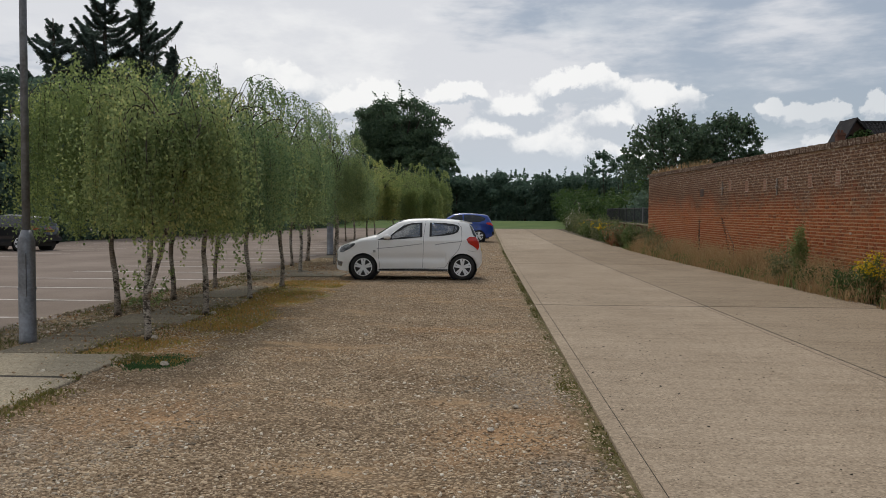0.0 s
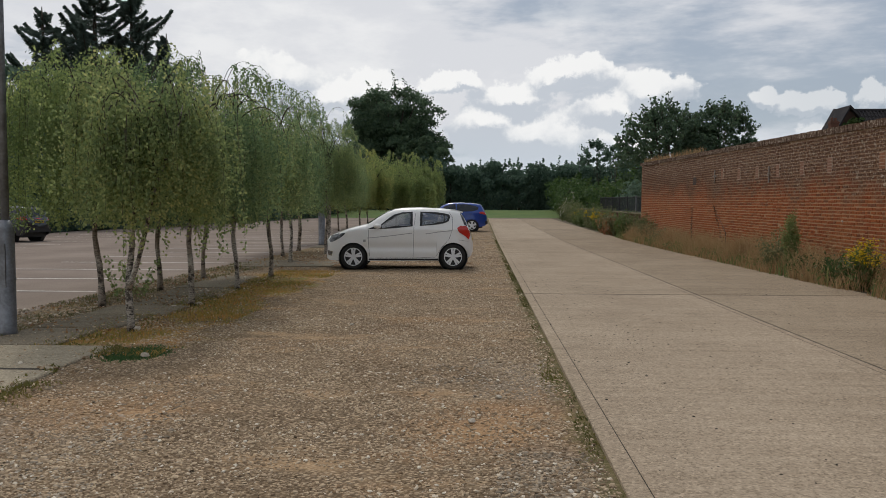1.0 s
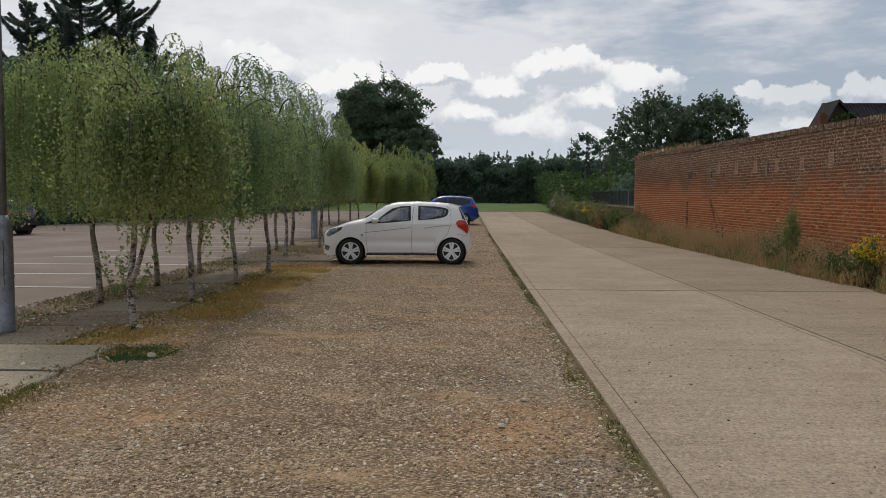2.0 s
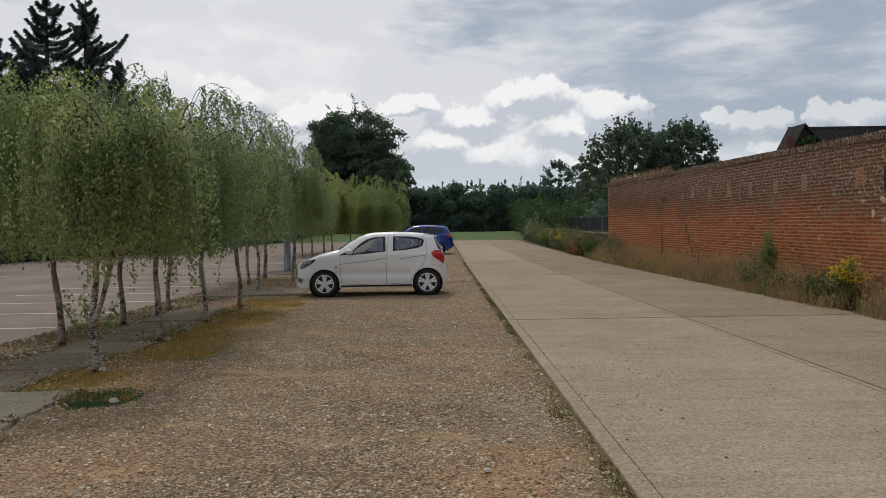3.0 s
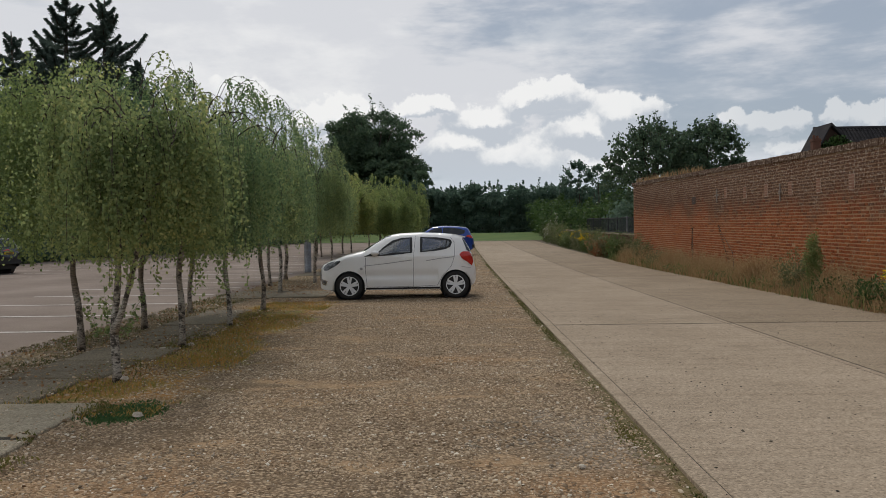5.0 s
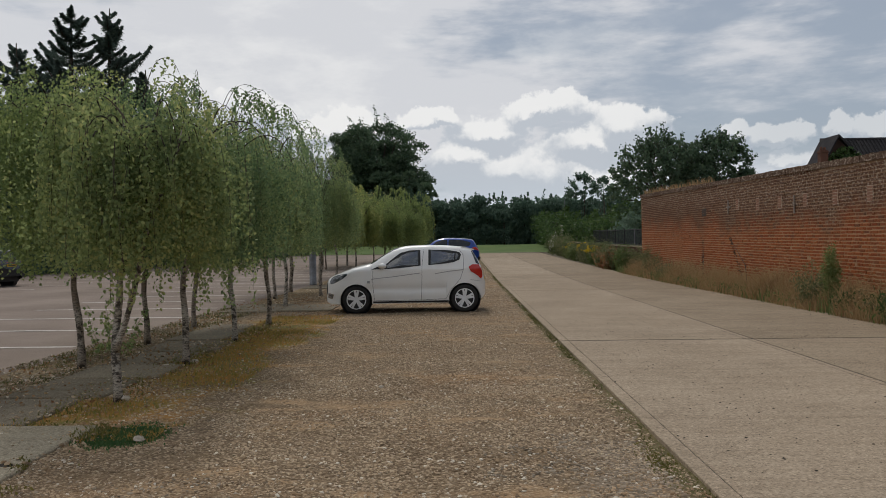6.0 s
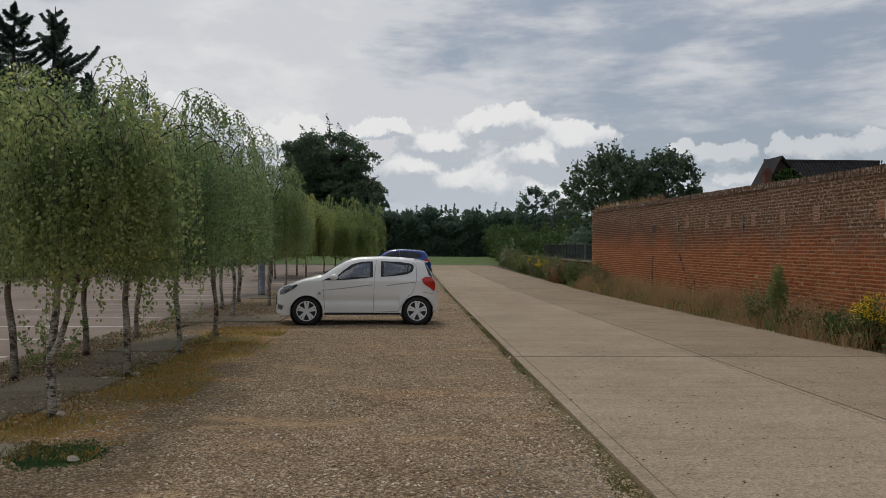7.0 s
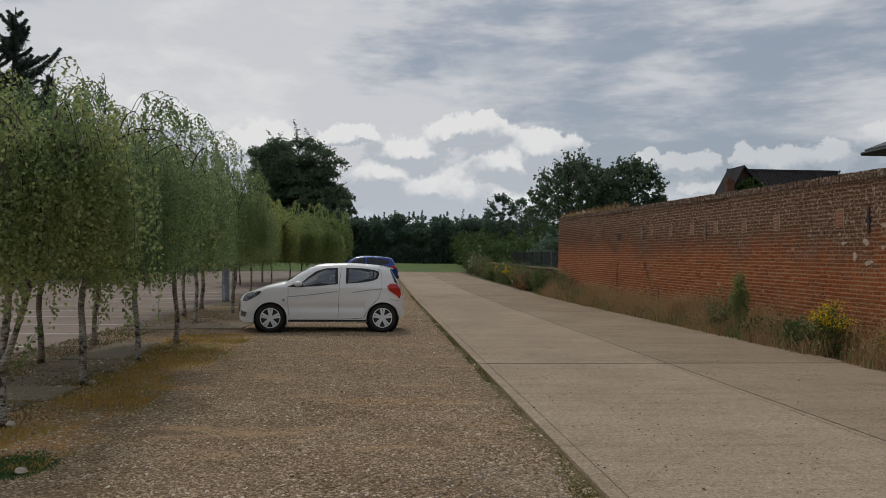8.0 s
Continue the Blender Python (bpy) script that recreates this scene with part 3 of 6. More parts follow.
def sheet(name, xs, ys, off, material, uneven=0.0, outline=None):
    """A ground sheet over a grid, following the rise. outline(x, y) keeps a cell."""
    X, Y = np.meshgrid(xs, ys)
    Z = rise(Y) + off
    if uneven:
        Z = Z + np.array([[dip(x, y) for x, y in zip(r, q)] for r, q in zip(X, Y)]) * uneven
    n = len(xs)
    i, j = np.meshgrid(np.arange(len(ys) - 1), np.arange(n - 1), indexing="ij")
    f = np.stack([i * n + j, i * n + j + 1, (i + 1) * n + j + 1, (i + 1) * n + j], 2).reshape(-1, 4)
    v = np.stack([X, Y, Z], 2).reshape(-1, 3)
    if outline is not None:
        c = v[f].mean(1)
        f = f[[outline(p[0], p[1]) for p in c]]
    return part(name, mesh_np(name, v, f), material)


def slab_piece(g, x0, x1, y0, y1, z0, z1, bevel=0.012):
    """A block with a chamfered top edge, its ends following the rise."""
    a, b = rise_at(y0), rise_at(y1)
    g.add([(x0, y0, z0 + a), (x1, y0, z0 + a), (x1, y1, z0 + b), (x0, y1, z0 + b),
           (x0, y0, z1 - bevel + a), (x1, y0, z1 - bevel + a), (x1, y1, z1 - bevel + b), (x0, y1, z1 - bevel + b),
           (x0 + bevel, y0 + bevel, z1 + a), (x1 - bevel, y0 + bevel, z1 + a), (x1 - bevel, y1 - bevel, z1 + b), (x0 + bevel, y1 - bevel, z1 + b)],
          [(0, 1, 5, 4), (1, 2, 6, 5), (2, 3, 7, 6), (3, 0, 4, 7), (4, 5, 9, 8), (5, 6, 10, 9), (6, 7, 11, 10), (7, 4, 8, 11), (8, 9, 10, 11)])
    return g


# ---- ground ----
EDGE, MID, VERGE, WALL = 1.155, 4.0, 7.0, 7.96
far_x = np.concatenate([[-900, -500, -250, -120, -70], np.arange(-45, 46, 3), [70, 120, 250, 500, 900]])
far_y = np.concatenate([[-300, -120, -50, -20], np.arange(-8, 130, 2), [160, 220, 400, 800, 1500]])
ground = tagged(sheet("ground", far_x, far_y, -0.09, EARTH), "rough grassy earth reaching to the horizon", "ground", kind="structure")
bank = tagged(sheet("grass_bank", np.arange(-60, 61, 2.0), np.arange(75.6, 97, 1.2), 0.0, TURF, 0.05), "mown grass bank beyond the car park", "grass", kind="structure")


def lot_left(y):
    return -26.0 + (y - 28) * 0.235


gravel = tagged(sheet("gravel_ground", np.concatenate([np.arange(-5.9, -4, 0.2), np.arange(-4.0, EDGE + 0.06, 0.1)]), np.concatenate([np.arange(-4, 2, 0.5), np.arange(2, 20, 0.14), np.arange(20, 76, 0.7)]), -0.012, GRAVEL, 0.016),
                "trodden brown gravel with sandy worn patches", "gravel", kind="structure")
lot = tagged(sheet("car_park", np.concatenate([np.arange(-46, -6, 1.0), [-5.9]]), np.arange(-6, 76.5, 1.5), -0.02, ASPHALT, 0.0, lambda x, y: x > lot_left(y) - 0.5),
             "reddish grey asphalt car park with worn bay lines", "car park", kind="structure")
verge = tagged(sheet("verge", np.linspace(VERGE - 0.3, 12, 14), np.arange(2, 77, 0.8), -0.02, SOIL, 0.03), "bare soil verge along the brick wall", "verge", kind="structure")

# bay lines
for i in range(16):
    y = 11.1 + i * 2.42
    g = Geo()
    for x0, x1 in ((-10.9, -6.35),):
        n = 5
        for k in range(n):
            a, b = x0 + (x1 - x0) * k / n, x0 + (x1 - x0) * (k + 1) / n
            z = rise_at(y) - 0.014
            g.add([(a, y, z), (b, y, z), (b, y + 0.14, z), (a, y + 0.14, z)], [(0, 1, 2, 3)])
    part("bay_line", g, LINE, lot)
for i in range(16):
    y = 11.1 + i * 2.42
    if lot_left(y) < -21.5:
        z = rise_at(y) - 0.014
        part("bay_line", Geo().add([(-20.5, y, z), (-16.2, y, z), (-16.2, y + 0.09, z), (-20.5, y + 0.09, z)], [(0, 1, 2, 3)]), LINE, lot)

# ---- concrete road, panel by panel ----
JOINTS = [-11.4, 1.0, 13.43, 25.8, 37.2, 48.6, 61.0, 75.6]
bed = Geo()
for a, b in zip(np.arange(-11, 75, 2.0), np.arange(-9, 77, 2.0)):
    b = min(b, 75.5)
    slab_piece(bed, EDGE + 0.02, VERGE - 0.02, a, b, -0.10, 0.0115, 0.0)
road = tagged(part("road", bed, JOINT), "pale concrete service road cast in long panels", "road", kind="structure")
for y0, y1 in zip(JOINTS, JOINTS[1:]):
    for name, x0, x1 in (("edge_strip", EDGE, EDGE + 0.125), ("panel", EDGE + 0.131, MID - 0.05), ("joint_strip", MID - 0.038, MID + 0.045), ("panel", MID + 0.066, VERGE)):
        g = Geo()
        steps = np.linspace(y0 + 0.036, y1 - 0.036, 5 if y0 > 25 else 2)
        for a, b in zip(steps, steps[1:]):
            slab_piece(g, x0, x1, a, b, -0.06, 0.016 if name != "joint_strip" else 0.014, 0.004)
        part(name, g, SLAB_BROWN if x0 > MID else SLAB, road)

# light apron and dark path by the trees
apron = thing("apron", "pale worn concrete apron at the gravel's edge", "paving", kind="structure")
for y0, y1, x1 in ((1.0, 5.4, -3.25), (5.4, 6.865, -3.38), (6.915, 8.12, -3.44)):
    part("panel", slab_piece(Geo(), -9.0, x1, y0 + 0.02, y1 - 0.02, -0.08, 0.014 + 0.004 * (y0 < 6), 0.012), APRON, apron)
part("bed", slab_piece(Geo(), -8.9, -3.52, 1.1, 8.1, -0.1, 0.0095, 0.0), JOINT, apron, "dark soil in the joints")
pathway = thing("path", "dark worn concrete path between the birches", "path", kind="structure")
y = 8.14
for i, (ln, x0, x1) in enumerate(((1.2, -5.0, -4.12), (1.1, -5.05, -4.0), (1.0, -4.95, -3.86), (1.3, -4.98, -4.05), (1.25, -5.0, -3.9), (1.4, -5.1, -4.2), (1.2, -5.1, -4.28))):
    part("slab", slab_piece(Geo(), x0, x1, y + 0.022, y + ln - 0.022, -0.07, 0.010 + 0.008 * (i % 3), 0.014), PATHWAY, pathway).matrix_basis = pose(-4.5, y, 0, 0, 0.3 * (i % 3 - 1), 1.6 * (-1) ** i) @ pose(4.5, -y, 0)
    y += ln
for x0, x1, y0, y1 in ((-5.85, -4.6, 19.4, 21.6), (-4.58, -3.35, 19.6, 21.3), (-5.8, -4.6, 28.6, 30.6)):
    part("slab", slab_piece(Geo(), x0, x1, y0, y1, -0.07, 0.012, 0.012), PATHWAY, pathway)


# ---- brick wall ----
def wall_top(y):
    return 3.165 + (y - 15.6) * 0.0187


def course_rise(y):
    return 0.008 * (y - 15.6)


W0, W1, THICK = 3.0, 37.6, 0.33
core = Geo()
ys = np.linspace(W0, W1, 24)
for a, b in zip(ys, ys[1:]):
    za, zb = wall_top(a) - 0.14, wall_top(b) - 0.14
    x0, x1 = WALL + 0.0045, WALL + THICK
    core.add([(x0, a, -0.3), (x1, a, -0.3), (x1, b, -0.3), (x0, b, -0.3), (x0, a, za), (x1, a, za), (x1, b, zb), (x0, b, zb)],
             [(0, 3, 7, 4), (1, 5, 6, 2), (4, 7, 6, 5)])
core.add([(WALL + 0.0045, W1, -0.3), (WALL + THICK, W1, -0.3), (WALL + THICK, W1, wall_top(W1) - 0.14), (WALL + 0.0045, W1, wall_top(W1) - 0.14)], [(0, 1, 2, 3)])
wall = tagged(part("wall_east", core, MORTAR), "tall old red brick garden wall, sooty near its coping", "wall", kind="structure")


def brick_mesh(name, ln, hg, material):
    """A brick's face, sides and worn arrises, centred on its face."""
    e, d = 0.006, 0.06
    me = Geo().add([(d, -ln, -hg), (d, ln, -hg), (d, ln, hg), (d, -ln, hg), (e, -ln, -hg), (e, ln, -hg), (e, ln, hg), (e, -ln, hg),
                    (0, -ln + e, -hg + e), (0, ln - e, -hg + e), (0, ln - e, hg - e), (0, -ln + e, hg - e)],
                   [(0, 1, 5, 4), (1, 2, 6, 5), (2, 3, 7, 6), (3, 0, 4, 7), (4, 5, 9, 8), (5, 6, 10, 9), (6, 7, 11, 10), (7, 4, 8, 11), (8, 9, 10, 11)]).mesh(name)
    me.materials.append(material)
    return me


STRETCHER, HEADER = brick_mesh("stretcher", 0.105, 0.0272, BRICK), brick_mesh("header", 0.049, 0.0272, BRICK)
PATCHES = [(25.2, 2.53), (23.6, 2.46), (22.07, 2.445), (20.58, 2.42), (19.06, 2.41), (17.58, 2.40), (15.32, 2.37)]
bulk = Geo()
singles = []
for k in range(-6, 52):
    zc = 0.02 + k * 0.0755
    y = 9.0 + (0.0 if k % 2 else 0.163) + rng.uniform(-0.02, 0.02)
    i = 0
    while y < W1 - 0.12:
        half = 0.1075 if i % 2 == 0 else 0.051
        if k % 6 == 0:
            half = 0.051
        yc = y + half
        z = zc + course_rise(yc)
        y += 2 * half + rng.choice((0.005, 0.007, 0.013))
        i += 1
        if z + 0.03 > wall_top(yc) - 0.14 or z < -0.1 or yc + half > W1:
            continue
        out = min(rng.normal(-0.002, 0.004), 0.002) - (0.012 if rng.random() < 0.006 else 0)
        if rng.random() < 0.004:
            continue
        row = (WALL + out, yc, z + rng.normal(0, 0.003), half)
        if 16.4 < yc < 19.4 and 0.75 < z < 2.15 and len(singles) < 300:
            singles.append(row)
        else:
            src = STRETCHER if half > 0.1 else HEADER
            bulk.add([(v.co.x + row[0], v.co.y + row[1], v.co.z + row[2]) for v in src.vertices], [tuple(q.vertices) for q in src.polygons])
for py, pz, w, h in ((15.17, 1.93, 0.10, 0.05), (14.53, 1.92, 0.12, 0.07), (14.84, 1.69, 0.09, 0.10), (14.47, 1.57, 0.13, 0.06), (15.30, 2.08, 0.05, 0.04), (14.1, 1.81, 0.08, 0.05), (14.05, 2.2, 0.12, 0.04), (16.9, 1.2, 0.05, 0.04), (13.9, 1.3, 0.06, 0.04)):
    blot = Geo()
    for q in range(3):
        cy, cz = py + rng.uniform(-0.4, 0.4) * w, pz + rng.uniform(-0.4, 0.4) * h
        rim = [(WALL - 0.015 - 0.004 * q, cy + math.cos(a) * w * rng.uniform(0.35, 0.7), cz + math.sin(a) * h * rng.uniform(0.35, 0.75)) for a in np.arange(0, 6.2, 0.7)]
        n = len(rim)
        blot.add(rim + [(WALL + 0.02, y_, z_) for _, y_, z_ in rim], [tuple(reversed(range(n)))] + [(k, (k + 1) % n, n + (k + 1) % n, n + k) for k in range(n)])
    part("mortar_blot", blot, LIME, wall, "pale splash of lime mortar")
# far end return of the wall
for k in range(-2, 48):
    z = 0.02 + k * 0.0755 + course_rise(W1)
    if z + 0.03 < wall_top(W1) - 0.14:
        x = WALL + 0.004
        for w in ((0.21, 0.10) if k % 2 else (0.10, 0.21)):
            bulk.box(x, x + w, W1 - 0.03, W1 + 0.004, z - 0.03, z + 0.03)
            x += w + 0.01
tagged(part("brickwork", bulk, BRICK, wall), "weathered red bricks in lime mortar", kind="stuff")
for x, y, z, half in singles:
    part("brick", STRETCHER if half > 0.1 else HEADER, BRICK, wall).location = (x, y, z)
cope = Geo()
y = 9.0
while y < W1 + 0.02:
    z = wall_top(y)
    h = rng.uniform(-0.008, 0.008)
    o = rng.uniform(-0.008, 0.008)
    cope.box(WALL - 0.045 + o, WALL + THICK + 0.03, y + 0.004, y + 0.071, z - 0.14, z + h)
    y += 0.0755
tagged(part("coping", cope, COPING, wall), "dark weathered bricks set on edge", kind="stuff")
for py, pz in PATCHES:
    z = pz + course_rise(py) * 0.2
    bedding = Geo().box(WALL - 0.008, WALL + 0.05, py - 0.118, py + 0.118, z - 0.165, z + 0.165)
    patch = part("infill_patch", bedding, LIME, wall, "small patch of newer pink brick")
    for r in range(5):
        for c in range(2):
            y0 = py - 0.104 + c * 0.106
            part("brick", Geo().box(WALL - 0.014, WALL + 0.03, y0, y0 + 0.101, z - 0.152 + r * 0.063, z - 0.098 + r * 0.063), PALE_BRICK, patch)
for py, pz, cross in ((25.95, 2.5, True), (21.15, 2.36, False), (14.45, 2.3, False)):
    g = Geo().box(WALL - 0.035, WALL - 0.008, py - 0.018, py + 0.018, pz - 0.22, pz + 0.22)
    g.box(WALL - 0.045, WALL - 0.009, py - 0.045, py + 0.045, pz - 0.045, pz + 0.045)
    if cross:
        g.box(WALL - 0.032, WALL - 0.006, py - 0.2, py + 0.2, pz - 0.02, pz + 0.02)
    tagged(part("wall_tie", g, IRON if py < 15 else PLATED), "iron tie plate bolted to the brick wall", "wall tie")
# no opening is cut; a dark block stands in for the gap's shade
part("hole_shade", Geo().box(WALL - 0.006, WALL + 0.03, 28.2, 28.6, 2.3, 2.56), IRON, wall, "dark block painted as the shade in a gap of missing bricks")


# ---- lamp posts ----
def lamp_post(x, y, label, base_r=0.094, base_h=1.32, pole_r=0.045, height=7.0):
    root = thing("lamp_post", label, "lamp post")
    root.location = (x, y, rise_at(y))
    part("base", Geo().tube([(0, 0, -0.05), (0, 0, 0.04), (0, 0, 0.05), (0, 0, base_h - 0.14), (0, 0, base_h - 0.1), (0, 0, base_h)],
                            [base_r * 1.04, base_r * 1.04, base_r, base_r, base_r * 0.92, pole_r * 1.1], 20), GALV, root, "wide galvanised base section", True)
    part("pole", Geo().tube([(0, 0, base_h - 0.02), (0, 0, height * 0.6), (0, 0, height)], [pole_r, pole_r * 0.9, pole_r * 0.8], 16), GALV, root, "", True)
    part("access_door", Geo().box(-0.035, 0.045, -base_r - 0.006, -base_r + 0.03, 0.55, 1.05), GALV, root, "small bolted access door")
    part("collar", Geo().tube([(0, 0, 0.62), (0, 0, 0.65)], [base_r + 0.006], 20), GALV, root)
    return root


lamp_post(-5.05, 8.86, "grey galvanised lamp post with thick base beside the path")
lamp_post(-5.9, 31.2, "grey galvanised lamp post among the birches", 0.13, 2.4, 0.06, 5.0)
far_lamp = thing("street_lamp", "thin grey street lamp before the hedge", "street lamp")
far_lamp.location = (11.9, 93, rise_at(93))
part("pole", Geo().tube([(0, 0, 0), (0, 0, 5.6)], [0.07, 0.045], 8), GALV, far_lamp)
part("lantern", Geo().box(-0.12, 0.5, -0.1, 0.1, 5.58, 5.7), GALV, far_lamp)


# ---- weeping birches ----
def bow(pts, u):
    """A point on a line of points, u from 0 to 1."""
    k = min(len(pts) - 2, int(u * (len(pts) - 1)))
    f = u * (len(pts) - 1) - k
    return pts[k] * (1 - f) + pts[k + 1] * f


def rounded(pts, times=2):
    """The same line with its corners cut."""
    for _ in range(times):
        cut = [pts[0]]
        for a, b in zip(pts, pts[1:]):
            cut += [a * 0.75 + b * 0.25, a * 0.25 + b * 0.75]
        pts = cut + [pts[-1]]
    return pts


def birch_stem(r, base, tip, radius, seed, bend=0.045, arc=1.0):
    """A crooked stem with knots and a swollen foot."""
    base, tip = np.array(base, float), np.array(tip, float)
    pts, radii = [], []
    for k in range(17):
        u = k / 16
        p = base + (tip - base) * [u ** arc, u ** arc, u] + np.array([math.sin(u * 9 + seed) * bend + math.sin(u * 23 + seed * 2) * bend * 0.35, math.cos(u * 8 + seed) * bend, 0]) * min(1, u * 6)
        pts.append(p)
        radii.append(radius * ((1 - u) ** 0.75 * 0.88 + 0.12) * (1 + 0.13 * r.uniform(-1, 1)) * (1.35 if k == 0 else 1))
    return pts, radii


def birch(height, radius, seed, leaf, lean=(0.0, 0.0), fork=False, boughs=15, wisp=8, thick=0.046, open_top=0.0, leaf_size=0.0215):
    """Arching boughs on a scarred stem, with strands of leaves that hang from each bough."""
    r = np.random.default_rng(seed)
    root = thing("birch_tree", "small weeping birch with pale scarred bark in the gravel", "tree", "weeping birches")
    limbs = Geo()
    pts, radii = birch_stem(r, (0, 0, -0.05), (lean[0], lean[1], height * 0.84), thick, seed, 0.02 if fork else 0.04, 2.2)
    part("trunk", Geo().tube([tuple(p) for p in pts], radii, 11), BIRCH_BARK, root, "white birch bark with black scars", True)
    stems = [pts]
    if fork:
        second, rad2 = birch_stem(r, bow(pts, 0.19), (lean[0] + 0.70, lean[1] - 0.42, height * 0.79), 0.034, seed + 3, 0.02)
        part("trunk", Geo().tube([tuple(p) for p in second], rad2, 10), BIRCH_BARK, root, "leaning second stem of pale bark", True)
        stems.append(second)
    at = []
    for b in range(boughs):
        stem = stems[b % len(stems)]
        p0 = bow(stem, 0.42 + 0.56 * ((b * 0.618) % 1.0))
        a = b * 2.399 + r.normal(0, 0.3)
        reach = radius * (0.30 + 0.70 * math.sqrt(r.random()))
        d = np.array([math.cos(a), math.sin(a), 0])
        hub = np.array([lean[0], lean[1], 0]) * 0.8
        end = hub + d * reach
        peak = height - 0.6 * (reach / radius) ** 2 - r.uniform(0, 0.3)
        peak = max(peak, p0[2] + 0.15)
        flat = np.array([p0[0], p0[1], 0])
        line = [p0, flat * 0.6 + end * 0.4 + [0, 0, p0[2] + (peak - p0[2]) * 0.75], flat * 0.25 + end * 0.75 + [0, 0, peak], end + [0, 0, peak - 0.16], end + d * 0.12 + [0, 0, peak - 0.55]]
        line = rounded(line)
        limbs.tube([tuple(p) for p in line], list(np.linspace(0.012, 0.0025, len(line))), 5)
        floor_z = 1.20 + r.normal(0, 0.13) + 0.35 * (1 - reach / radius)
        spread = 0.075 + 0.045 * r.random()
        for k in range(38):
            v = 0.22 + 0.70 * r.random() ** 0.8
            top = bow(line, v) + r.normal(0, spread, 3) * [1.25, 1.25, 0.5]
            low = floor_z + 0.55 * r.random() ** 2.2
            top[2] -= open_top * r.random() * (top[2] - low)
            ln = (top[2] - low) * (1.0 if r.random() < 0.62 else r.uniform(0.25, 0.8))
            if ln < 0.2:
                continue
            m = int(ln / (0.80 * leaf_size))
            u = np.linspace(0, 1, m)
            swing = 0.07 * np.sin(u * 3 + k) * r.uniform(-1, 1)
            x = top[0] + d[0] * 0.07 * np.sqrt(u) + swing * d[1]
            y = top[1] + d[1] * 0.07 * np.sqrt(u) - swing * d[0]
            line3 = np.stack([x, y, top[2] - u * ln], 1)
            at.append((line3 + r.normal(0, 0.033, (m, 3)))[r.random(m) > 0.1])
            if k % 6 == 0:
                limbs.tube([tuple(line3[0]), tuple(line3[m // 2]), tuple(line3[-1])], [0.0028, 0.002, 0.0014], 3)
    # thin shoots that arch out of the top, with short sparse strands
    for k in range(wisp):
        a, q = r.uniform(0, 6.28), radius * r.uniform(0.1, 0.75)
        d = np.array([math.cos(a), math.sin(a), 0])
        p0 = np.array([lean[0], lean[1], 0]) * 0.8 + d * q + [0, 0, height - 0.35 - 0.5 * (q / radius) ** 2]
        h = r.uniform(0.28, 0.52)
        line = [p0, p0 + d * h * 0.35 + [0, 0, h * 0.75], p0 + d * h * 0.8 + [0, 0, h * 0.85], p0 + d * h * 1.15 + [0, 0, h * 0.55], p0 + d * h * 1.3 + [0, 0, h * 0.05]]
        line = rounded(line)
        limbs.tube([tuple(p) for p in line], list(np.linspace(0.0045, 0.0012, len(line))), 4)
        for g in range(13):
            top = bow(line, r.uniform(0.25, 1))
            m = int(r.integers(3, 11))
            at.append(top + np.stack([r.normal(0, 0.018, m), r.normal(0, 0.018, m), -np.arange(m) * 0.042 * r.uniform(0.6, 1.1)], 1))
    tagged(part("branchwork", limbs, BARK, root, "thin arching dark branches"), kind="stuff")
    part("crown", leaves("crown", np.concatenate(at), leaf_size, leaf_size * 0.71, 1.1), leaf, root, "hanging strands of small leaves")
    return root


def stand(ob, x, y, turn=0.0, s=1.0):
    ob.matrix_basis = pose(x, y, rise_at(y), 0, 0, turn) @ Matrix.Scale(s, 4)
    return ob


kinds = [birch(3.34, 0.95, 3, BIRCH_MIX, (0.12, 0.0), True, 20, 4), birch(4.02, 0.95, 8, BIRCH_GOLD, (-0.34, 0.0), False, 15, 4), birch(3.70, 1.05, 14, BIRCH_LEAF, (0.36, 0.05), False, 15, 26, open_top=0.45),
         birch(3.85, 0.95, 21, BIRCH_LEAF, (0.1, 0.15), False, 13, 16, open_top=0.4), birch(3.75, 0.95, 27, BIRCH_MIX, (-0.05, -0.1), False, 13, 14, open_top=0.35)]
tagged(kinds[0], "forked weeping birch with a leaning second stem")
stand(kinds[0], -3.77, 9.24)
stand(kinds[1], -5.18, 11.4)
stand(kinds[2], -3.94, 11.67)
stand(kinds[3], -5.29, 13.8)
stand(kinds[4], -3.95, 13.96)
for k, x, y, turn, s in ((4, -5.38, 16.26, 200, 1.04), (3, -4.03, 16.5, 70, 1.05), (4, -5.6, 23.8, 300, 1.1), (3, -4.7, 21.0, 140, 1.08),
                         (2, -5.85, 26.95, 70, 1.36), (4, -4.5, 24.9, 190, 1.12), (2, -5.93, 32.9, 160, 1.36), (3, -6.0, 37.5, 120, 1.2)):
    copy_thing(kinds[k], pose(x, y, rise_at(y), 0, 0, turn) @ Matrix.Scale(s, 4))
gold = birch(4.1, 1.4, 33, BIRCH_GOLD, (0.2, 0), False, 17, 9, open_top=0.25, leaf_size=0.04)
tagged(gold, "broad weeping birch turning yellow by the car park")
stand(gold, -6.4, 47.5, 0, 1.06)
for x, y, turn, s in ((-4.0, 49.0, 80, 0.92), (-7.4, 51.0, 200, 1.2), (-5.2, 52.5, 140, 1.16), (-6.4, 57.0, 20, 1.05), (-3.6, 54.0, 260, 1.08), (-7.9, 46.0, 310, 0.95)):
    copy_thing(gold, pose(x, y, rise_at(y), 0, 0, turn) @ Matrix.Scale(s, 4))


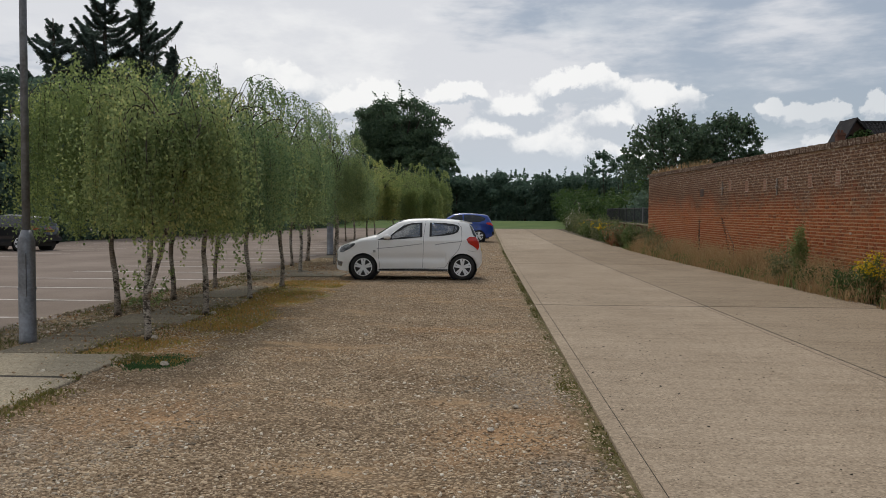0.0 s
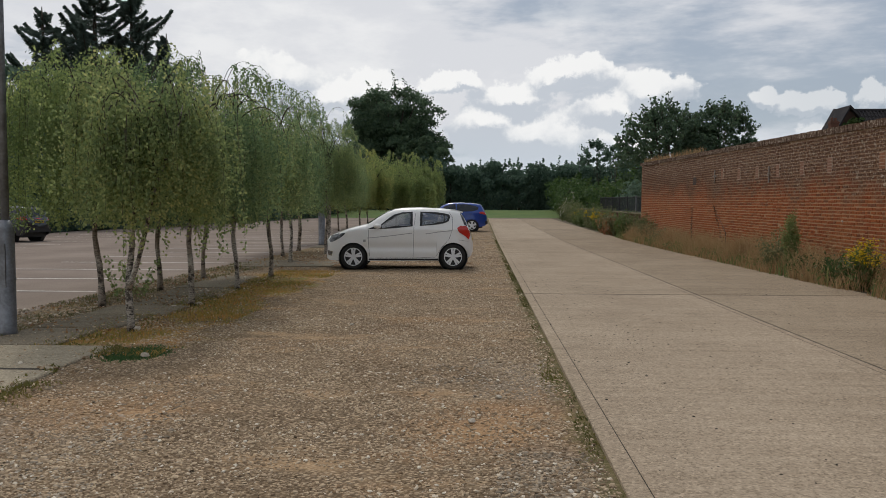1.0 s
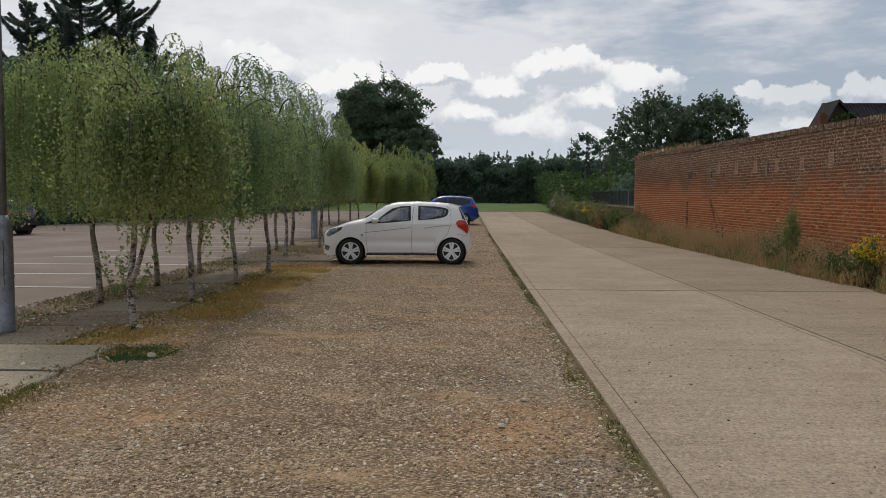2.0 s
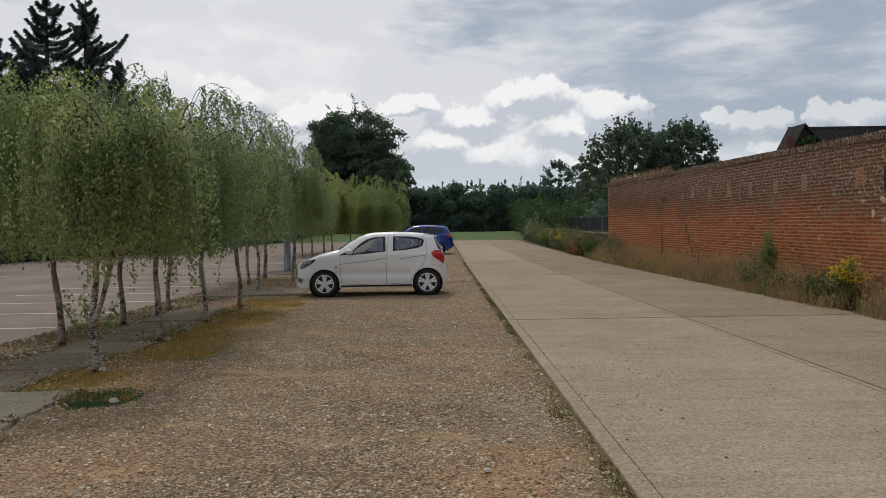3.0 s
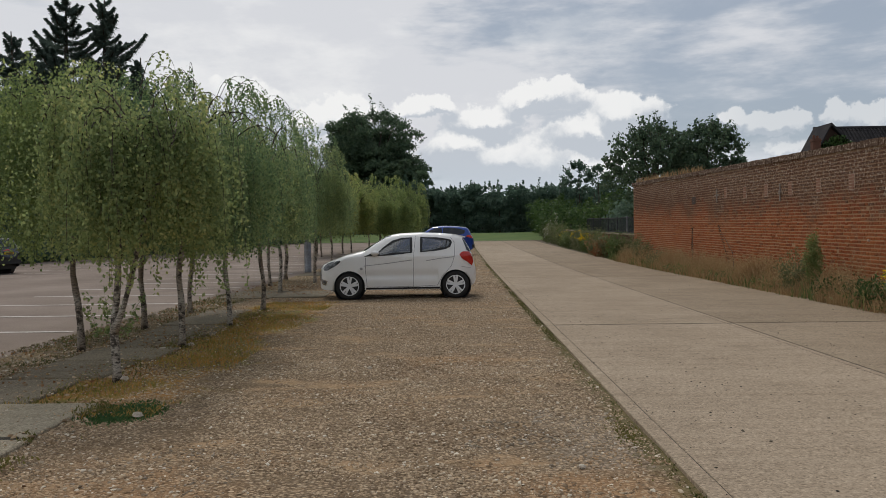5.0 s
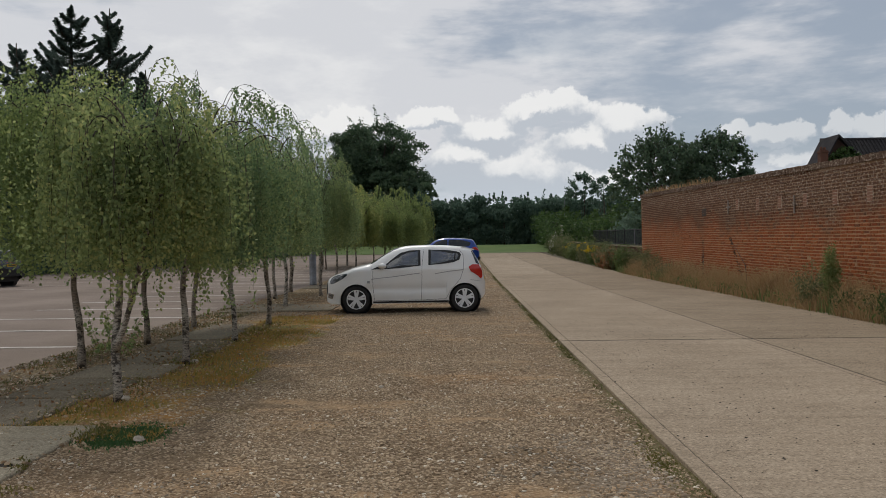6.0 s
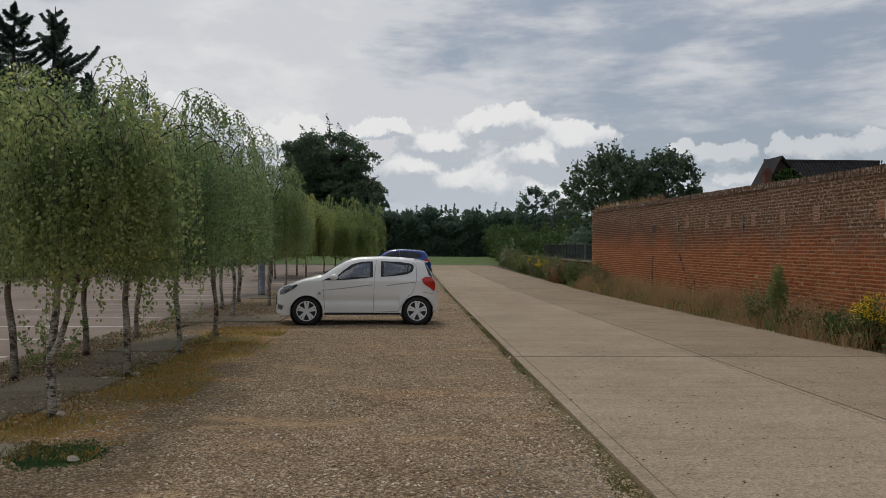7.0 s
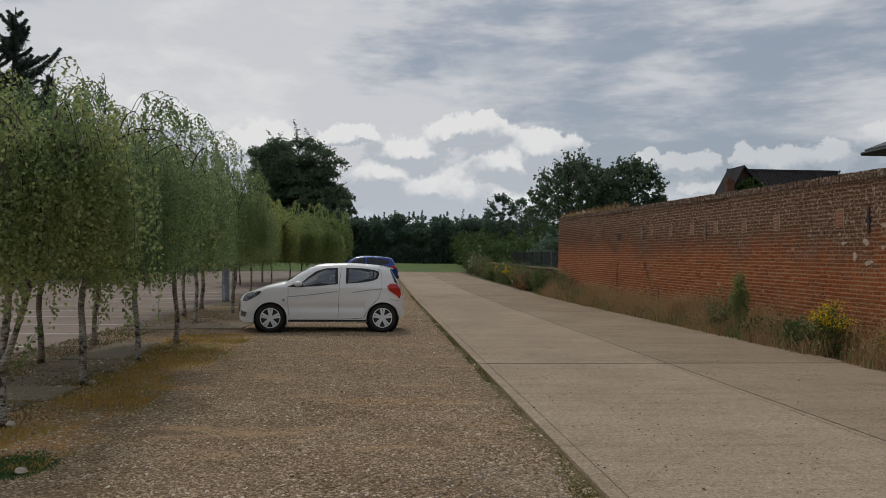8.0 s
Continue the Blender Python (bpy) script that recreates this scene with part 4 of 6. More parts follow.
# ---- larger trees ----
def crown_points(centres, n, shell=0.5, under=False):
    """Points gathered near the outside of many clumps; a clump is x, y, z, radius."""
    c = np.asarray(centres)
    w = c[:, 3] ** 2
    i = rng.choice(len(c), n, p=w / w.sum())
    d = unit(rng.normal(size=(n, 3)))
    if not under:
        d[:, 2] = np.where(d[:, 2] < -0.3, -d[:, 2] * 0.4, d[:, 2])
    rad = c[i, 3] * (1 - shell * rng.random(n) ** 2) * rng.uniform(0.85, 1.12, n)
    return c[i, :3] + d * rad[:, None] * [1, 1, 0.85], d


def broad_tree(name, label, x, y, height, radius, bottom, clumps, n, size, leaf, seed, trunk_r=0.35, lop=1.0, shoots=0, small=1.0):
    r = np.random.default_rng(seed)
    root = thing(name, label, "tree")
    root.location = (x, y, rise_at(y))
    mid = (height + bottom) / 2
    tall = (height - bottom) / 2
    wood = Geo().tube([(0, 0, -0.3), (0.05, 0, bottom * 0.6), (0.1, 0.1, bottom + tall * 0.7), (0, 0, height - tall * 0.5)], [trunk_r * 1.3, trunk_r, trunk_r * 0.7, trunk_r * 0.2], 9)
    cs = []
    for k in range(clumps):
        v = r.normal(size=3)
        v /= np.linalg.norm(v)
        q = r.uniform(0.4, 0.97)
        c = np.array([v[0] * radius * q * lop, v[1] * radius * q, mid + v[2] * tall * q])
        cs.append((*c, radius * r.uniform(0.12, 0.30) * (1.25 - 0.5 * q) * small))
        if k % 3 == 0:
            wood.tube([(0, 0, bottom * 0.8), tuple(c * 0.5 + np.array([0, 0, mid * 0.4])), tuple(c)], [trunk_r * 0.4, trunk_r * 0.22, trunk_r * 0.06], 5)
    at, d = crown_points(cs, n)
    # leafy shoots that break the outline
    spray = []
    for k in range(shoots):
        v = r.normal(size=3)
        v[2] = abs(v[2]) * 1.1 + 0.1
        v /= np.linalg.norm(v)
        p = np.array([v[0] * radius * lop, v[1] * radius, mid + v[2] * tall]) * [0.86, 0.86, 0.95]
        w = v * [0.7, 0.7, 1.1] + r.normal(0, 0.25, 3)
        ln = radius * r.uniform(0.12, 0.30)
        wood.tube([tuple(p - w * ln * 0.5), tuple(p + w * ln)], [0.02, 0.006], 4)
        q = r.uniform(-0.4, 1, 34)[:, None]
        spray.append(p + q * w * ln + r.normal(0, size * 0.9, (34, 3)))
    part("trunk", wood, BARK, root, "", True)
    at = np.concatenate([at] + spray)
    part("crown", leaves("crown", at, size, size * 0.6, 0.2), leaf, root, "uneven leafy crown")
    return root


broad_tree("oak_tree", "large dark green oak behind the hedge", -11.4, 109, 17.2, 7.6, 2.0, 230, 78000, 0.17, OAK_LEAF, 5, 0.5, 1.0, 30, 0.95)
broad_tree("oak_tree", "rounded dark oak below a taller crown", -7.6, 104, 10.0, 4.6, 1.0, 60, 16000, 0.23, OAK_LEAF, 6, 0.35)
broad_tree("garden_tree", "dark leafy tree rising behind the brick wall", 10.5, 43.5, 6.7, 2.9, 1.6, 120, 4600, 0.095, OAK_LEAF, 11, 0.18, 1.0, 190, 0.62)
broad_tree("garden_tree", "small dark tree beside the garden wall", 13.2, 43.5, 7.0, 2.2, 1.6, 90, 3200, 0.095, OAK_LEAF, 12, 0.12, 1.0, 150, 0.62)
broad_tree("young_tree", "sparse young tree above the shrubs", 11.4, 76, 7.4, 1.7, 2.6, 12, 200, 0.11, HEDGE_LEAF, 19, 0.06, 1.0, 50, 0.4)
broad_tree("young_tree", "sparse young tree above the shrubs", 12.9, 74, 7.0, 1.4, 2.4, 10, 150, 0.11, HEDGE_LEAF, 20, 0.06, 1.0, 40, 0.4)
for x, y, h, rr, sd in ((-27.5, 45.0, 10.4, 4.6, 31), (-31.5, 38.5, 9.6, 4.8, 32), (-33.5, 46, 11.5, 5, 33), (-25.5, 56.0, 8.6, 4.2, 34), (-36, 33, 9.5, 5, 35), (-22.5, 66, 8.0, 4.0, 36)):
    broad_tree("boundary_tree", "dark broadleaf tree on the car park boundary", x, y, h, rr, 0.6, 40, 9000, 0.19, HEDGE_LEAF, sd, 0.25)


def conifer(x, y, height, spread, seed, lean=0.0):
    r = np.random.default_rng(seed)
    root = thing("cedar_tree", "tall dark cedar with drooping layered boughs", "tree", "cedars")
    root.location = (x, y, rise_at(y))
    wood = Geo().tube([(0, 0, -0.3), (lean * 0.4, 0, height * 0.5), (lean, 0, height)], [0.4, 0.24, 0.03], 9)
    at, out = [], []
    z = height * 0.12
    while z < height - 0.3:
        u = z / height
        reach = spread * (1 - u) ** 0.85 * r.uniform(0.4, 1.15) + 0.2
        a = r.uniform(0, 6.28)
        d = np.array([math.cos(a), math.sin(a), 0])
        p0 = np.array([lean * u, 0, z])
        tip = p0 + d * reach + [0, 0, reach * r.uniform(0.15, 0.6)]
        mid = p0 + d * reach * 0.55 - [0, 0, reach * 0.08]
        wood.tube([tuple(p0), tuple(mid), tuple(tip)], [0.07 * (1 - u) + 0.02, 0.04, 0.012], 4)
        side = np.array([-d[1], d[0], 0])
        m = int(90 + reach * 330)
        s = r.random(m) ** 0.7
        base = p0 * ((1 - s) ** 2)[:, None] + mid * (2 * s * (1 - s))[:, None] + tip * (s ** 2)[:, None]
        fan = r.normal(0, 0.40, m) * (reach * (0.2 + 0.5 * s * (1.3 - s)) + 0.15) * (1.12 - s)
        q = base + side * fan[:, None] + np.stack([np.zeros(m), np.zeros(m), -np.abs(fan) * 0.3 - r.random(m) ** 2 * 0.3 * (1.1 - s)], 1)
        at.append(q)
        out.append(np.tile(d * 0.8 + [0, 0, -0.25], (m, 1)) + side * np.sign(fan)[:, None] * 0.5)
        z += r.uniform(0.08, 0.21)
    part("trunk", wood, BARK, root, "", True)
    part("crown", leaves("crown", np.concatenate(at), 0.14, 0.032, 0.2, np.concatenate(out) * 1.5), NEEDLE, root, "layered boughs of dark needles")


conifer(-26.6, 54.5, 17.8, 8.0, 41, 0.2)
conifer(-24.2, 55.0, 17.6, 8.2, 42, 0.2)
conifer(-28.6, 52.0, 14.6, 7.6, 43, -0.2)
conifer(-22.2, 56.0, 13.6, 6.4, 44, 0.2)


# ---- hedges: too many leaves and stems to count ----
def hedge(name, label, line, height, depth, n, size, leaf, seed, ragged=0.25):
    r = np.random.default_rng(seed)
    line = np.asarray(line, float)
    seg = np.linalg.norm(np.diff(line, axis=0), axis=1)
    along = np.concatenate([[0], np.cumsum(seg)])
    total = along[-1]
    root = thing(name, label, "hedge")
    cs = []
    m = int(total / (height * 0.16)) * 14
    for k in range(m):
        s = r.uniform(0, total)
        x, y = np.interp(s, along, line[:, 0]), np.interp(s, along, line[:, 1])
        h = height * (1 + ragged * noise.noise((s * 0.22, seed, 0)) + 0.5 * ragged * noise.noise((s * 0.9, seed, 5)))
        rad = height * r.uniform(0.07, 0.17)
        z = r.uniform(0.0, 1) ** 0.9 * (h - rad)
        cs.append((x + r.normal(0, depth * 0.3), y + r.normal(0, depth * 0.3), z + rise_at(y), rad))
    at, d = crown_points(cs, n, 0.35, True)
    at[:, 2] = np.maximum(at[:, 2], rise(at[:, 1]) + 0.02)
    # upright shoots above the top
    shoots = []
    for k in range(int(total * 1.6)):
        s = r.uniform(0, total)
        x, y = np.interp(s, along, line[:, 0]), np.interp(s, along, line[:, 1])
        h = height * (1 + ragged * noise.noise((s * 0.22, seed, 0)) + 0.5 * ragged * noise.noise((s * 0.9, seed, 5)))
        ln = height * r.uniform(0.05, 0.22)
        q = r.uniform(0, 1, 16)[:, None]
        shoots.append(np.array([x, y, rise_at(y) + h * 0.92]) + q * [r.normal(0, 0.2) * ln, 0, ln] + r.normal(0, size * 0.55, (16, 3)) * (1.2 - q))
    at = np.concatenate([at] + shoots)
    tagged(part("leaf_mass", leaves("leaf_mass", at, size, size * 0.6, 0.1), leaf, root), kind="stuff")
    stems = Geo()
    for s in np.arange(0.5, total, 2.2):
        x, y = np.interp(s, along, line[:, 0]), np.interp(s, along, line[:, 1])
        z = rise_at(y)
        stems.tube([(x, y, z - 0.2), (x + r.normal(0, 0.2), y, z + height * 0.5), (x + r.normal(0, 0.5), y, z + height * 0.85)], [0.1, 0.07, 0.02], 5)
    tagged(part("stems", stems, BARK, root), kind="stuff")
    return root


hedge("hedge", "tall dark hedgerow with ragged top across the far road", [(-26, 99), (-8, 100), (8, 100), (24, 97)], 6.0, 2.4, 88000, 0.18, HEDGE_LEAF, 3)
hedge("hedge", "second dark hedgerow behind the first", [(-30, 106), (0, 106), (34, 103)], 5.4, 2.0, 42000, 0.24, HEDGE_LEAF, 13)
hedge("hedge", "dark boundary hedge along the car park", [(-34, 20), (-28.2, 30), (-25.2, 42), (-22.6, 54), (-19.5, 66), (-16.5, 76), (-15.5, 92)], 4.6, 1.8, 60000, 0.17, HEDGE_LEAF, 4)
hedge("shrubbery", "mid green shrubs behind the dark railings", [(9.6, 96), (9.4, 82), (9.8, 70), (10.6, 60), (11.0, 50)], 3.3, 1.6, 22000, 0.13, SHRUB_LEAF, 5, 0.45)
hedge("shrubbery", "dark shrubs under the garden tree", [(10.6, 54), (10.2, 47), (11.6, 41), (15, 39.5)], 3.2, 1.5, 13000, 0.12, HEDGE_LEAF, 6, 0.3)


# ---- fence and low wall past the brick wall ----
low = Geo()
for a in np.arange(37.75, 62, 2.0):
    b = min(a + 2.0, 62)
    low.add([(x, yy, z + rise_at(yy)) for yy in (a, b) for x, z in ((8.1, -0.3), (8.1, 1.12), (8.4, 1.12), (8.4, -0.3))], [(0, 4, 5, 1), (1, 5, 6, 2), (2, 6, 7, 3), (0, 1, 2, 3), (7, 6, 5, 4)])
low_wall = tagged(part("low_wall", low, RENDERED), "low old brick wall topped by railings", "wall", kind="structure")
capping = Geo()
for a in np.arange(37.75, 62, 0.46):
    z = rise_at(a) + 1.124
    capping.box(8.06, 8.44, a, a + 0.45, z, z + 0.06)
part("capping", capping, APRON, low_wall, "pale stone capping")
fence = thing("railing", "dark metal railing standing on a low wall", "railing")
for a in np.arange(37.9, 51, 2.4):
    z = rise_at(a) + 1.18
    g = Geo().box(8.22, 8.28, a, a + 0.06, z, z + 0.86)
    part("post", g, GALV if a < 40.5 else RAIL, fence)
    g = Geo().box(8.235, 8.265, a + 0.06, a + 2.4, z + 0.06, z + 0.10).box(8.235, 8.265, a + 0.06, a + 2.4, z + 0.78, z + 0.82)
    part("rail", g, RAIL, fence)
    for k in range(1, 20):
        part("bar", Geo().box(8.243, 8.257, a + 0.06 + k * 0.117, a + 0.076 + k * 0.117, z + 0.1, z + 0.78), RAIL, fence)

# ---- house behind the wall ----
house = thing("house", "brick house with dark pantile roof and ivy gable", "house")
house.location = (-2.3, 0, -0.5)
ZE, ZR = 5.6, 9.55
part("wall", Geo().box(31.5, 43.0, 63.5, 72, 0, ZE), RENDERED, house)
slopes = Geo().add([(32.0, 62.9, ZE - 0.2), (43.6, 62.9, ZE - 0.2), (41.8, 67.4, ZR + 0.5), (32.0, 67.4, ZR + 0.5), (32.0, 72.6, ZE - 0.2), (43.6, 72.6, ZE - 0.2), (32.0, 62.9, ZE - 0.35), (43.6, 62.9, ZE - 0.35), (43.6, 72.6, ZE - 0.35), (32.0, 72.6, ZE - 0.35)],
                   [(0, 1, 2, 3), (3, 2, 5, 4), (1, 5, 2), (0, 3, 4), (6, 7, 1, 0), (7, 8, 5, 1), (9, 6, 0, 4), (9, 8, 7, 6)])
roof = part("roof", slopes, ROOF, house, "dark weathered pantile roof")
tile = Geo()
for r in range(15):
    u = (r + 0.5) / 15
    yy, zz = 62.9 + 4.5 * u, ZE - 0.2 + (ZR - ZE + 0.7) * u
    for k in range(40):
        x = 31.9 + k * 0.29
        if x < 43.5 - 1.8 * u:
            tile.tube([(x, yy - 0.17, zz - 0.12), (x, yy + 0.17, zz + 0.19)], [0.085, 0.075], 5)
tagged(part("tile_cover", tile, ROOF, roof), kind="stuff")
part("ridge", Geo().tube([(31.9, 67.4, ZR + 0.53), (41.9, 67.4, ZR + 0.53)], [0.14], 8), ROOF, roof)
gable = Geo().add([(27.9, 61.0, 0), (34.2, 61.0, 0), (34.2, 61.0, ZE), (30.2, 61.0, ZR - 0.1), (27.9, 61.0, ZE), (27.9, 63.4, 0), (34.2, 63.4, 0), (34.2, 63.4, ZE), (30.2, 63.4, ZR - 0.1), (27.9, 63.4, ZE)],
                  [(0, 1, 2, 3, 4), (0, 4, 9, 5), (1, 6, 7, 2), (5, 9, 8, 7, 6)])
part("gable", gable, GABLE, house, "red brick gable")
for sx in (-1, 1):
    x0, x1 = 30.2, 30.2 + sx * (4.5 if sx > 0 else 2.5)
    z1 = ZE - 0.55
    part("gable_roof", Geo().add([(x0, 60.6, ZR + 0.12), (x0, 63.6, ZR + 0.12), (x1, 63.6, z1), (x1, 60.6, z1), (x0, 60.6, ZR - 0.08), (x0, 63.6, ZR - 0.08), (x1, 63.6, z1 - 0.2), (x1, 60.6, z1 - 0.2)],
                                 [(0, 1, 2, 3), (7, 6, 5, 4), (0, 3, 7, 4), (1, 5, 6, 2), (3, 2, 6, 7), (0, 4, 5, 1)]), ROOF, house)
chim = part("chimney", Geo().box(28.55, 29.1, 60.0, 60.5, 5.0, 8.45).box(28.5, 29.15, 59.95, 60.55, 8.25, 8.34), RENDERED, house, "red brick chimney stack")
part("chimney_pot", Geo().tube([(28.7, 60.25, 8.45), (28.7, 60.25, 8.7)], [0.11, 0.09], 10), RENDERED, chim)
part("chimney_pot", Geo().tube([(28.95, 60.25, 8.45), (28.95, 60.25, 8.66)], [0.11, 0.09], 10), RENDERED, chim)
ivy_at = np.stack([rng.uniform(28.2, 32.4, 2600), rng.uniform(60.45, 60.95, 2600), rng.uniform(5.2, 8.8, 2600) - np.zeros(2600)], 1)
ivy_at = ivy_at[ivy_at[:, 2] < 9.1 - np.abs(ivy_at[:, 0] - 30.4) * 0.8]
ivy = thing("ivy", "green ivy hanging over the house gable", "ivy")
ivy.location = (-2.0, 0, -0.6)
part("leaf_mass", leaves("leaf_mass", ivy_at, 0.13, 0.09, 0.6), SHRUB_LEAF, ivy)

shed = thing("outbuilding", "grey slate roofed building behind the wall", "building")
part("wall", Geo().box(16.5, 23.4, 18.4, 26.3, 0, 5.2), RENDERED, shed)
part("roof", Geo().add([(15.9, 17.8, 5.4), (24, 17.8, 5.4), (24, 26.9, 5.4), (15.9, 26.9, 5.4), (19.9, 21.5, 7.3), (19.9, 23.2, 7.3), (15.9, 17.8, 5.22), (24, 17.8, 5.22), (24, 26.9, 5.22), (15.9, 26.9, 5.22)],
                       [(0, 1, 4), (1, 2, 5, 4), (2, 3, 5), (3, 0, 4, 5), (6, 7, 1, 0), (7, 8, 2, 1), (8, 9, 3, 2), (9, 6, 0, 3), (9, 8, 7, 6)]), SLATE, shed, "grey slate hipped roof")
part("gutter", Geo().tube([(15.84, 17.8, 5.26), (15.84, 26.95, 5.26)], [0.06], 8), TRIM, shed)
part("gutter", Geo().tube([(15.84, 26.95, 5.26), (24, 26.95, 5.26)], [0.06], 8), TRIM, shed)
hedge("shrubbery", "leafy climber along the wall's far side", [(8.9, 13), (9.2, 17.5)], 3.3, 0.4, 1300, 0.05, SHRUB_LEAF, 9, 0.1)


# ---- cars ----
def inside(poly, x, z):
    hit, n = False, len(poly)
    for i in range(n):
        (x0, z0), (x1, z1) = poly[i], poly[i - 1]
        if (z0 > z) != (z1 > z) and x < (x1 - x0) * (z - z0) / (z1 - z0) + x0:
            hit = not hit
    return hit


class Shell:
    """The outer form of a car: nose at x = 0, tail at x = length."""

    def __init__(self, length, width, top, low, wheels, arch, belt):
        self.length, self.width, self.wheels, self.arch, self.belt = length, width, wheels, arch, belt
        self.tx, self.tz = [p[0] for p in top], [p[1] for p in top]
        self.lx, self.lz = [p[0] for p in low], [p[1] for p in low]

    def top(self, x):
        return float(np.interp(x, self.tx, self.tz))

    def low(self, x):
        z = float(np.interp(x, self.lx, self.lz))
        for cx, r in zip(self.wheels, (self.arch, self.arch)):
            if abs(x - cx) < r:
                z = max(z, 0.29 + math.sqrt(r * r - (x - cx) ** 2))
        return z

    def half(self, x, z):
        """Half the width at a height, with bulging doors, tucked sills and leaning glass."""
        u = abs(2 * x / self.length - 1)
        w = self.width / 2 * max(0.0, 1 - u ** 6) ** (1 / 5)
        for cx in self.wheels:
            w += 0.022 * math.exp(-((x - cx) / 0.33) ** 2) * math.exp(-((z - 0.5) / 0.3) ** 2)
        w -= 0.09 * max(0.0, (0.45 - z)) + 0.02 * math.exp(-((z - 0.52) / 0.09) ** 2) * (1 if 0.9 < x < self.length - 0.9 else 0)
        if z > self.belt:
            w -= 0.36 * (z - self.belt)
        return max(w, 0.0)

    def skin(self, x, z):
        b, t = self.low(x), self.top(x)
        u = min(max((z - b) / max(t - b, 1e-6), 0), 1)
        return self.half(x, z) * (1 - u ** 8) ** (1 / 8)

    def body(self, holes):
        xs = set(np.linspace(0, 1, 70) * self.length)
        xs |= {self.length * (1 - math.cos(a)) / 2 * 0.12 for a in np.linspace(0, math.pi / 2, 12)} | {self.length * (1 - (1 - math.cos(a)) / 2 * 0.12) for a in np.linspace(0, math.pi / 2, 12)}
        for cx in self.wheels:
            xs |= {cx + self.arch * math.cos(a) for a in np.linspace(0, math.pi, 25)} | {cx - self.arch - 0.003, cx + self.arch + 0.003}
        for h in holes:
            xs |= set(np.arange(min(x for x, _ in h) - 0.02, max(x for x, _ in h) + 0.02, 0.012))
        xs = sorted(x for x in xs if 0 <= x <= self.length)
        us = [1 - (1 - k / 74) ** 1.4 for k in range(75)]
        verts, faces = [], []
        rows = len(us) * 2 - 1
        for x in xs:
            b, t = self.low(x), self.top(x)
            t = max(t, b + 0.01)
            side = [(x, self.skin(x, b + (t - b) * u), b + (t - b) * u) for u in us]
            verts += side + [(p[0], -p[1], p[2]) for p in reversed(side[:-1])]
        for i in range(len(xs) - 1):
            for j in range(rows - 1):
                q = (i * rows + j, i * rows + j + 1, (i + 1) * rows + j + 1, (i + 1) * rows + j)
                cx, cz = sum(verts[k][0] for k in q) / 4, sum(verts[k][2] for k in q) / 4
                cy = sum(abs(verts[k][1]) for k in q) / 4
                if cy > 0.3 and any(inside(h, cx, cz) for h in holes):
                    continue
                faces.append(q)
        return Geo().add(verts, faces)

    def patch(self, poly, out, thick=0.012, sides=(-1, 1), shape=None):
        """A panel on the skin with the outline poly, standing out from it."""
        g = shape or Geo()
        fine = []
        for (xa, za), (xb, zb) in zip(poly, poly[1:] + poly[:1]):
            fine += [(xa + (xb - xa) * k / 3, za + (zb - za) * k / 3) for k in range(3)]
        n = len(fine)
        cx, cz = sum(p[0] for p in fine) / n, sum(p[1] for p in fine) / n
        for s in sides:
            vs = [(x, s * (self.skin(x, z) + out - thick), z) for x, z in fine]
            for q in (1.0, 0.75, 0.5, 0.25):
                vs += [(cx + (x - cx) * q, s * (self.skin(cx + (x - cx) * q, cz + (z - cz) * q) + out), cz + (z - cz) * q) for x, z in fine]
            vs.append((cx, s * (self.skin(cx, cz) + out), cz))
            f = [(r * n + k, r * n + (k + 1) % n, (r + 1) * n + (k + 1) % n, (r + 1) * n + k) for r in range(4) for k in range(n)]
            f += [(4 * n + k, 4 * n + (k + 1) % n, 5 * n) for k in range(n)]
            g.add(vs, f if s > 0 else [tuple(reversed(q)) for q in f])
        return g

    def strip(self, pts, width, out, sides=(-1, 1), shape=None):
        """A thin band along a line on the skin."""
        g = shape or Geo()
        dense = []
        for (xa, za), (xb, zb) in zip(pts, pts[1:]):
            dense += [(xa + (xb - xa) * k / 6, za + (zb - za) * k / 6) for k in range(6)]
        dense.append(pts[-1])
        for s in sides:
            vs = []
            for i, (x, z) in enumerate(dense):
                a, b = dense[max(i - 1, 0)], dense[min(i + 1, len(dense) - 1)]
                dx, dz = b[0] - a[0], b[1] - a[1]
                ln = math.hypot(dx, dz) or 1
                nx, nz = -dz / ln * width / 2, dx / ln * width / 2
                vs += [(x + nx, s * (self.skin(x + nx, z + nz) + out), z + nz), (x - nx, s * (self.skin(x - nx, z - nz) + out), z - nz)]
            g.add(vs, [(2 * i, 2 * i + 1, 2 * i + 3, 2 * i + 2) for i in range(len(dense) - 1)])
        return g

    def screen(self, x0, x1, inset):
        """Glass over the slope between two stations."""
        verts, faces = [], []
        xs, ks = np.linspace(x0, x1, 9), np.linspace(-1, 1, 13)
        for x in xs:
            b, t = self.low(x), self.top(x)
            w = max(self.half(x, t) * inset, 0.05)
            for k in ks:
                u = (1 - min(abs(k) * w / max(self.half(x, t), 0.06), 0.999) ** 8) ** (1 / 8)
                verts.append((x, k * w, b + (t - b) * u + 0.008))
        for i in range(8):
            for j in range(12):
                faces.append((i * 13 + j, (i + 1) * 13 + j, (i + 1) * 13 + j + 1, i * 13 + j + 1))
        return Geo().add(verts, faces)


def ring(poly, grow):
    c = (sum(p[0] for p in poly) / len(poly), sum(p[1] for p in poly) / len(poly))
    out = []
    for x, z in poly:
        ln = math.hypot(x - c[0], z - c[1])
        out.append((x + (x - c[0]) / ln * grow, z + (z - c[1]) / ln * grow))
    return out


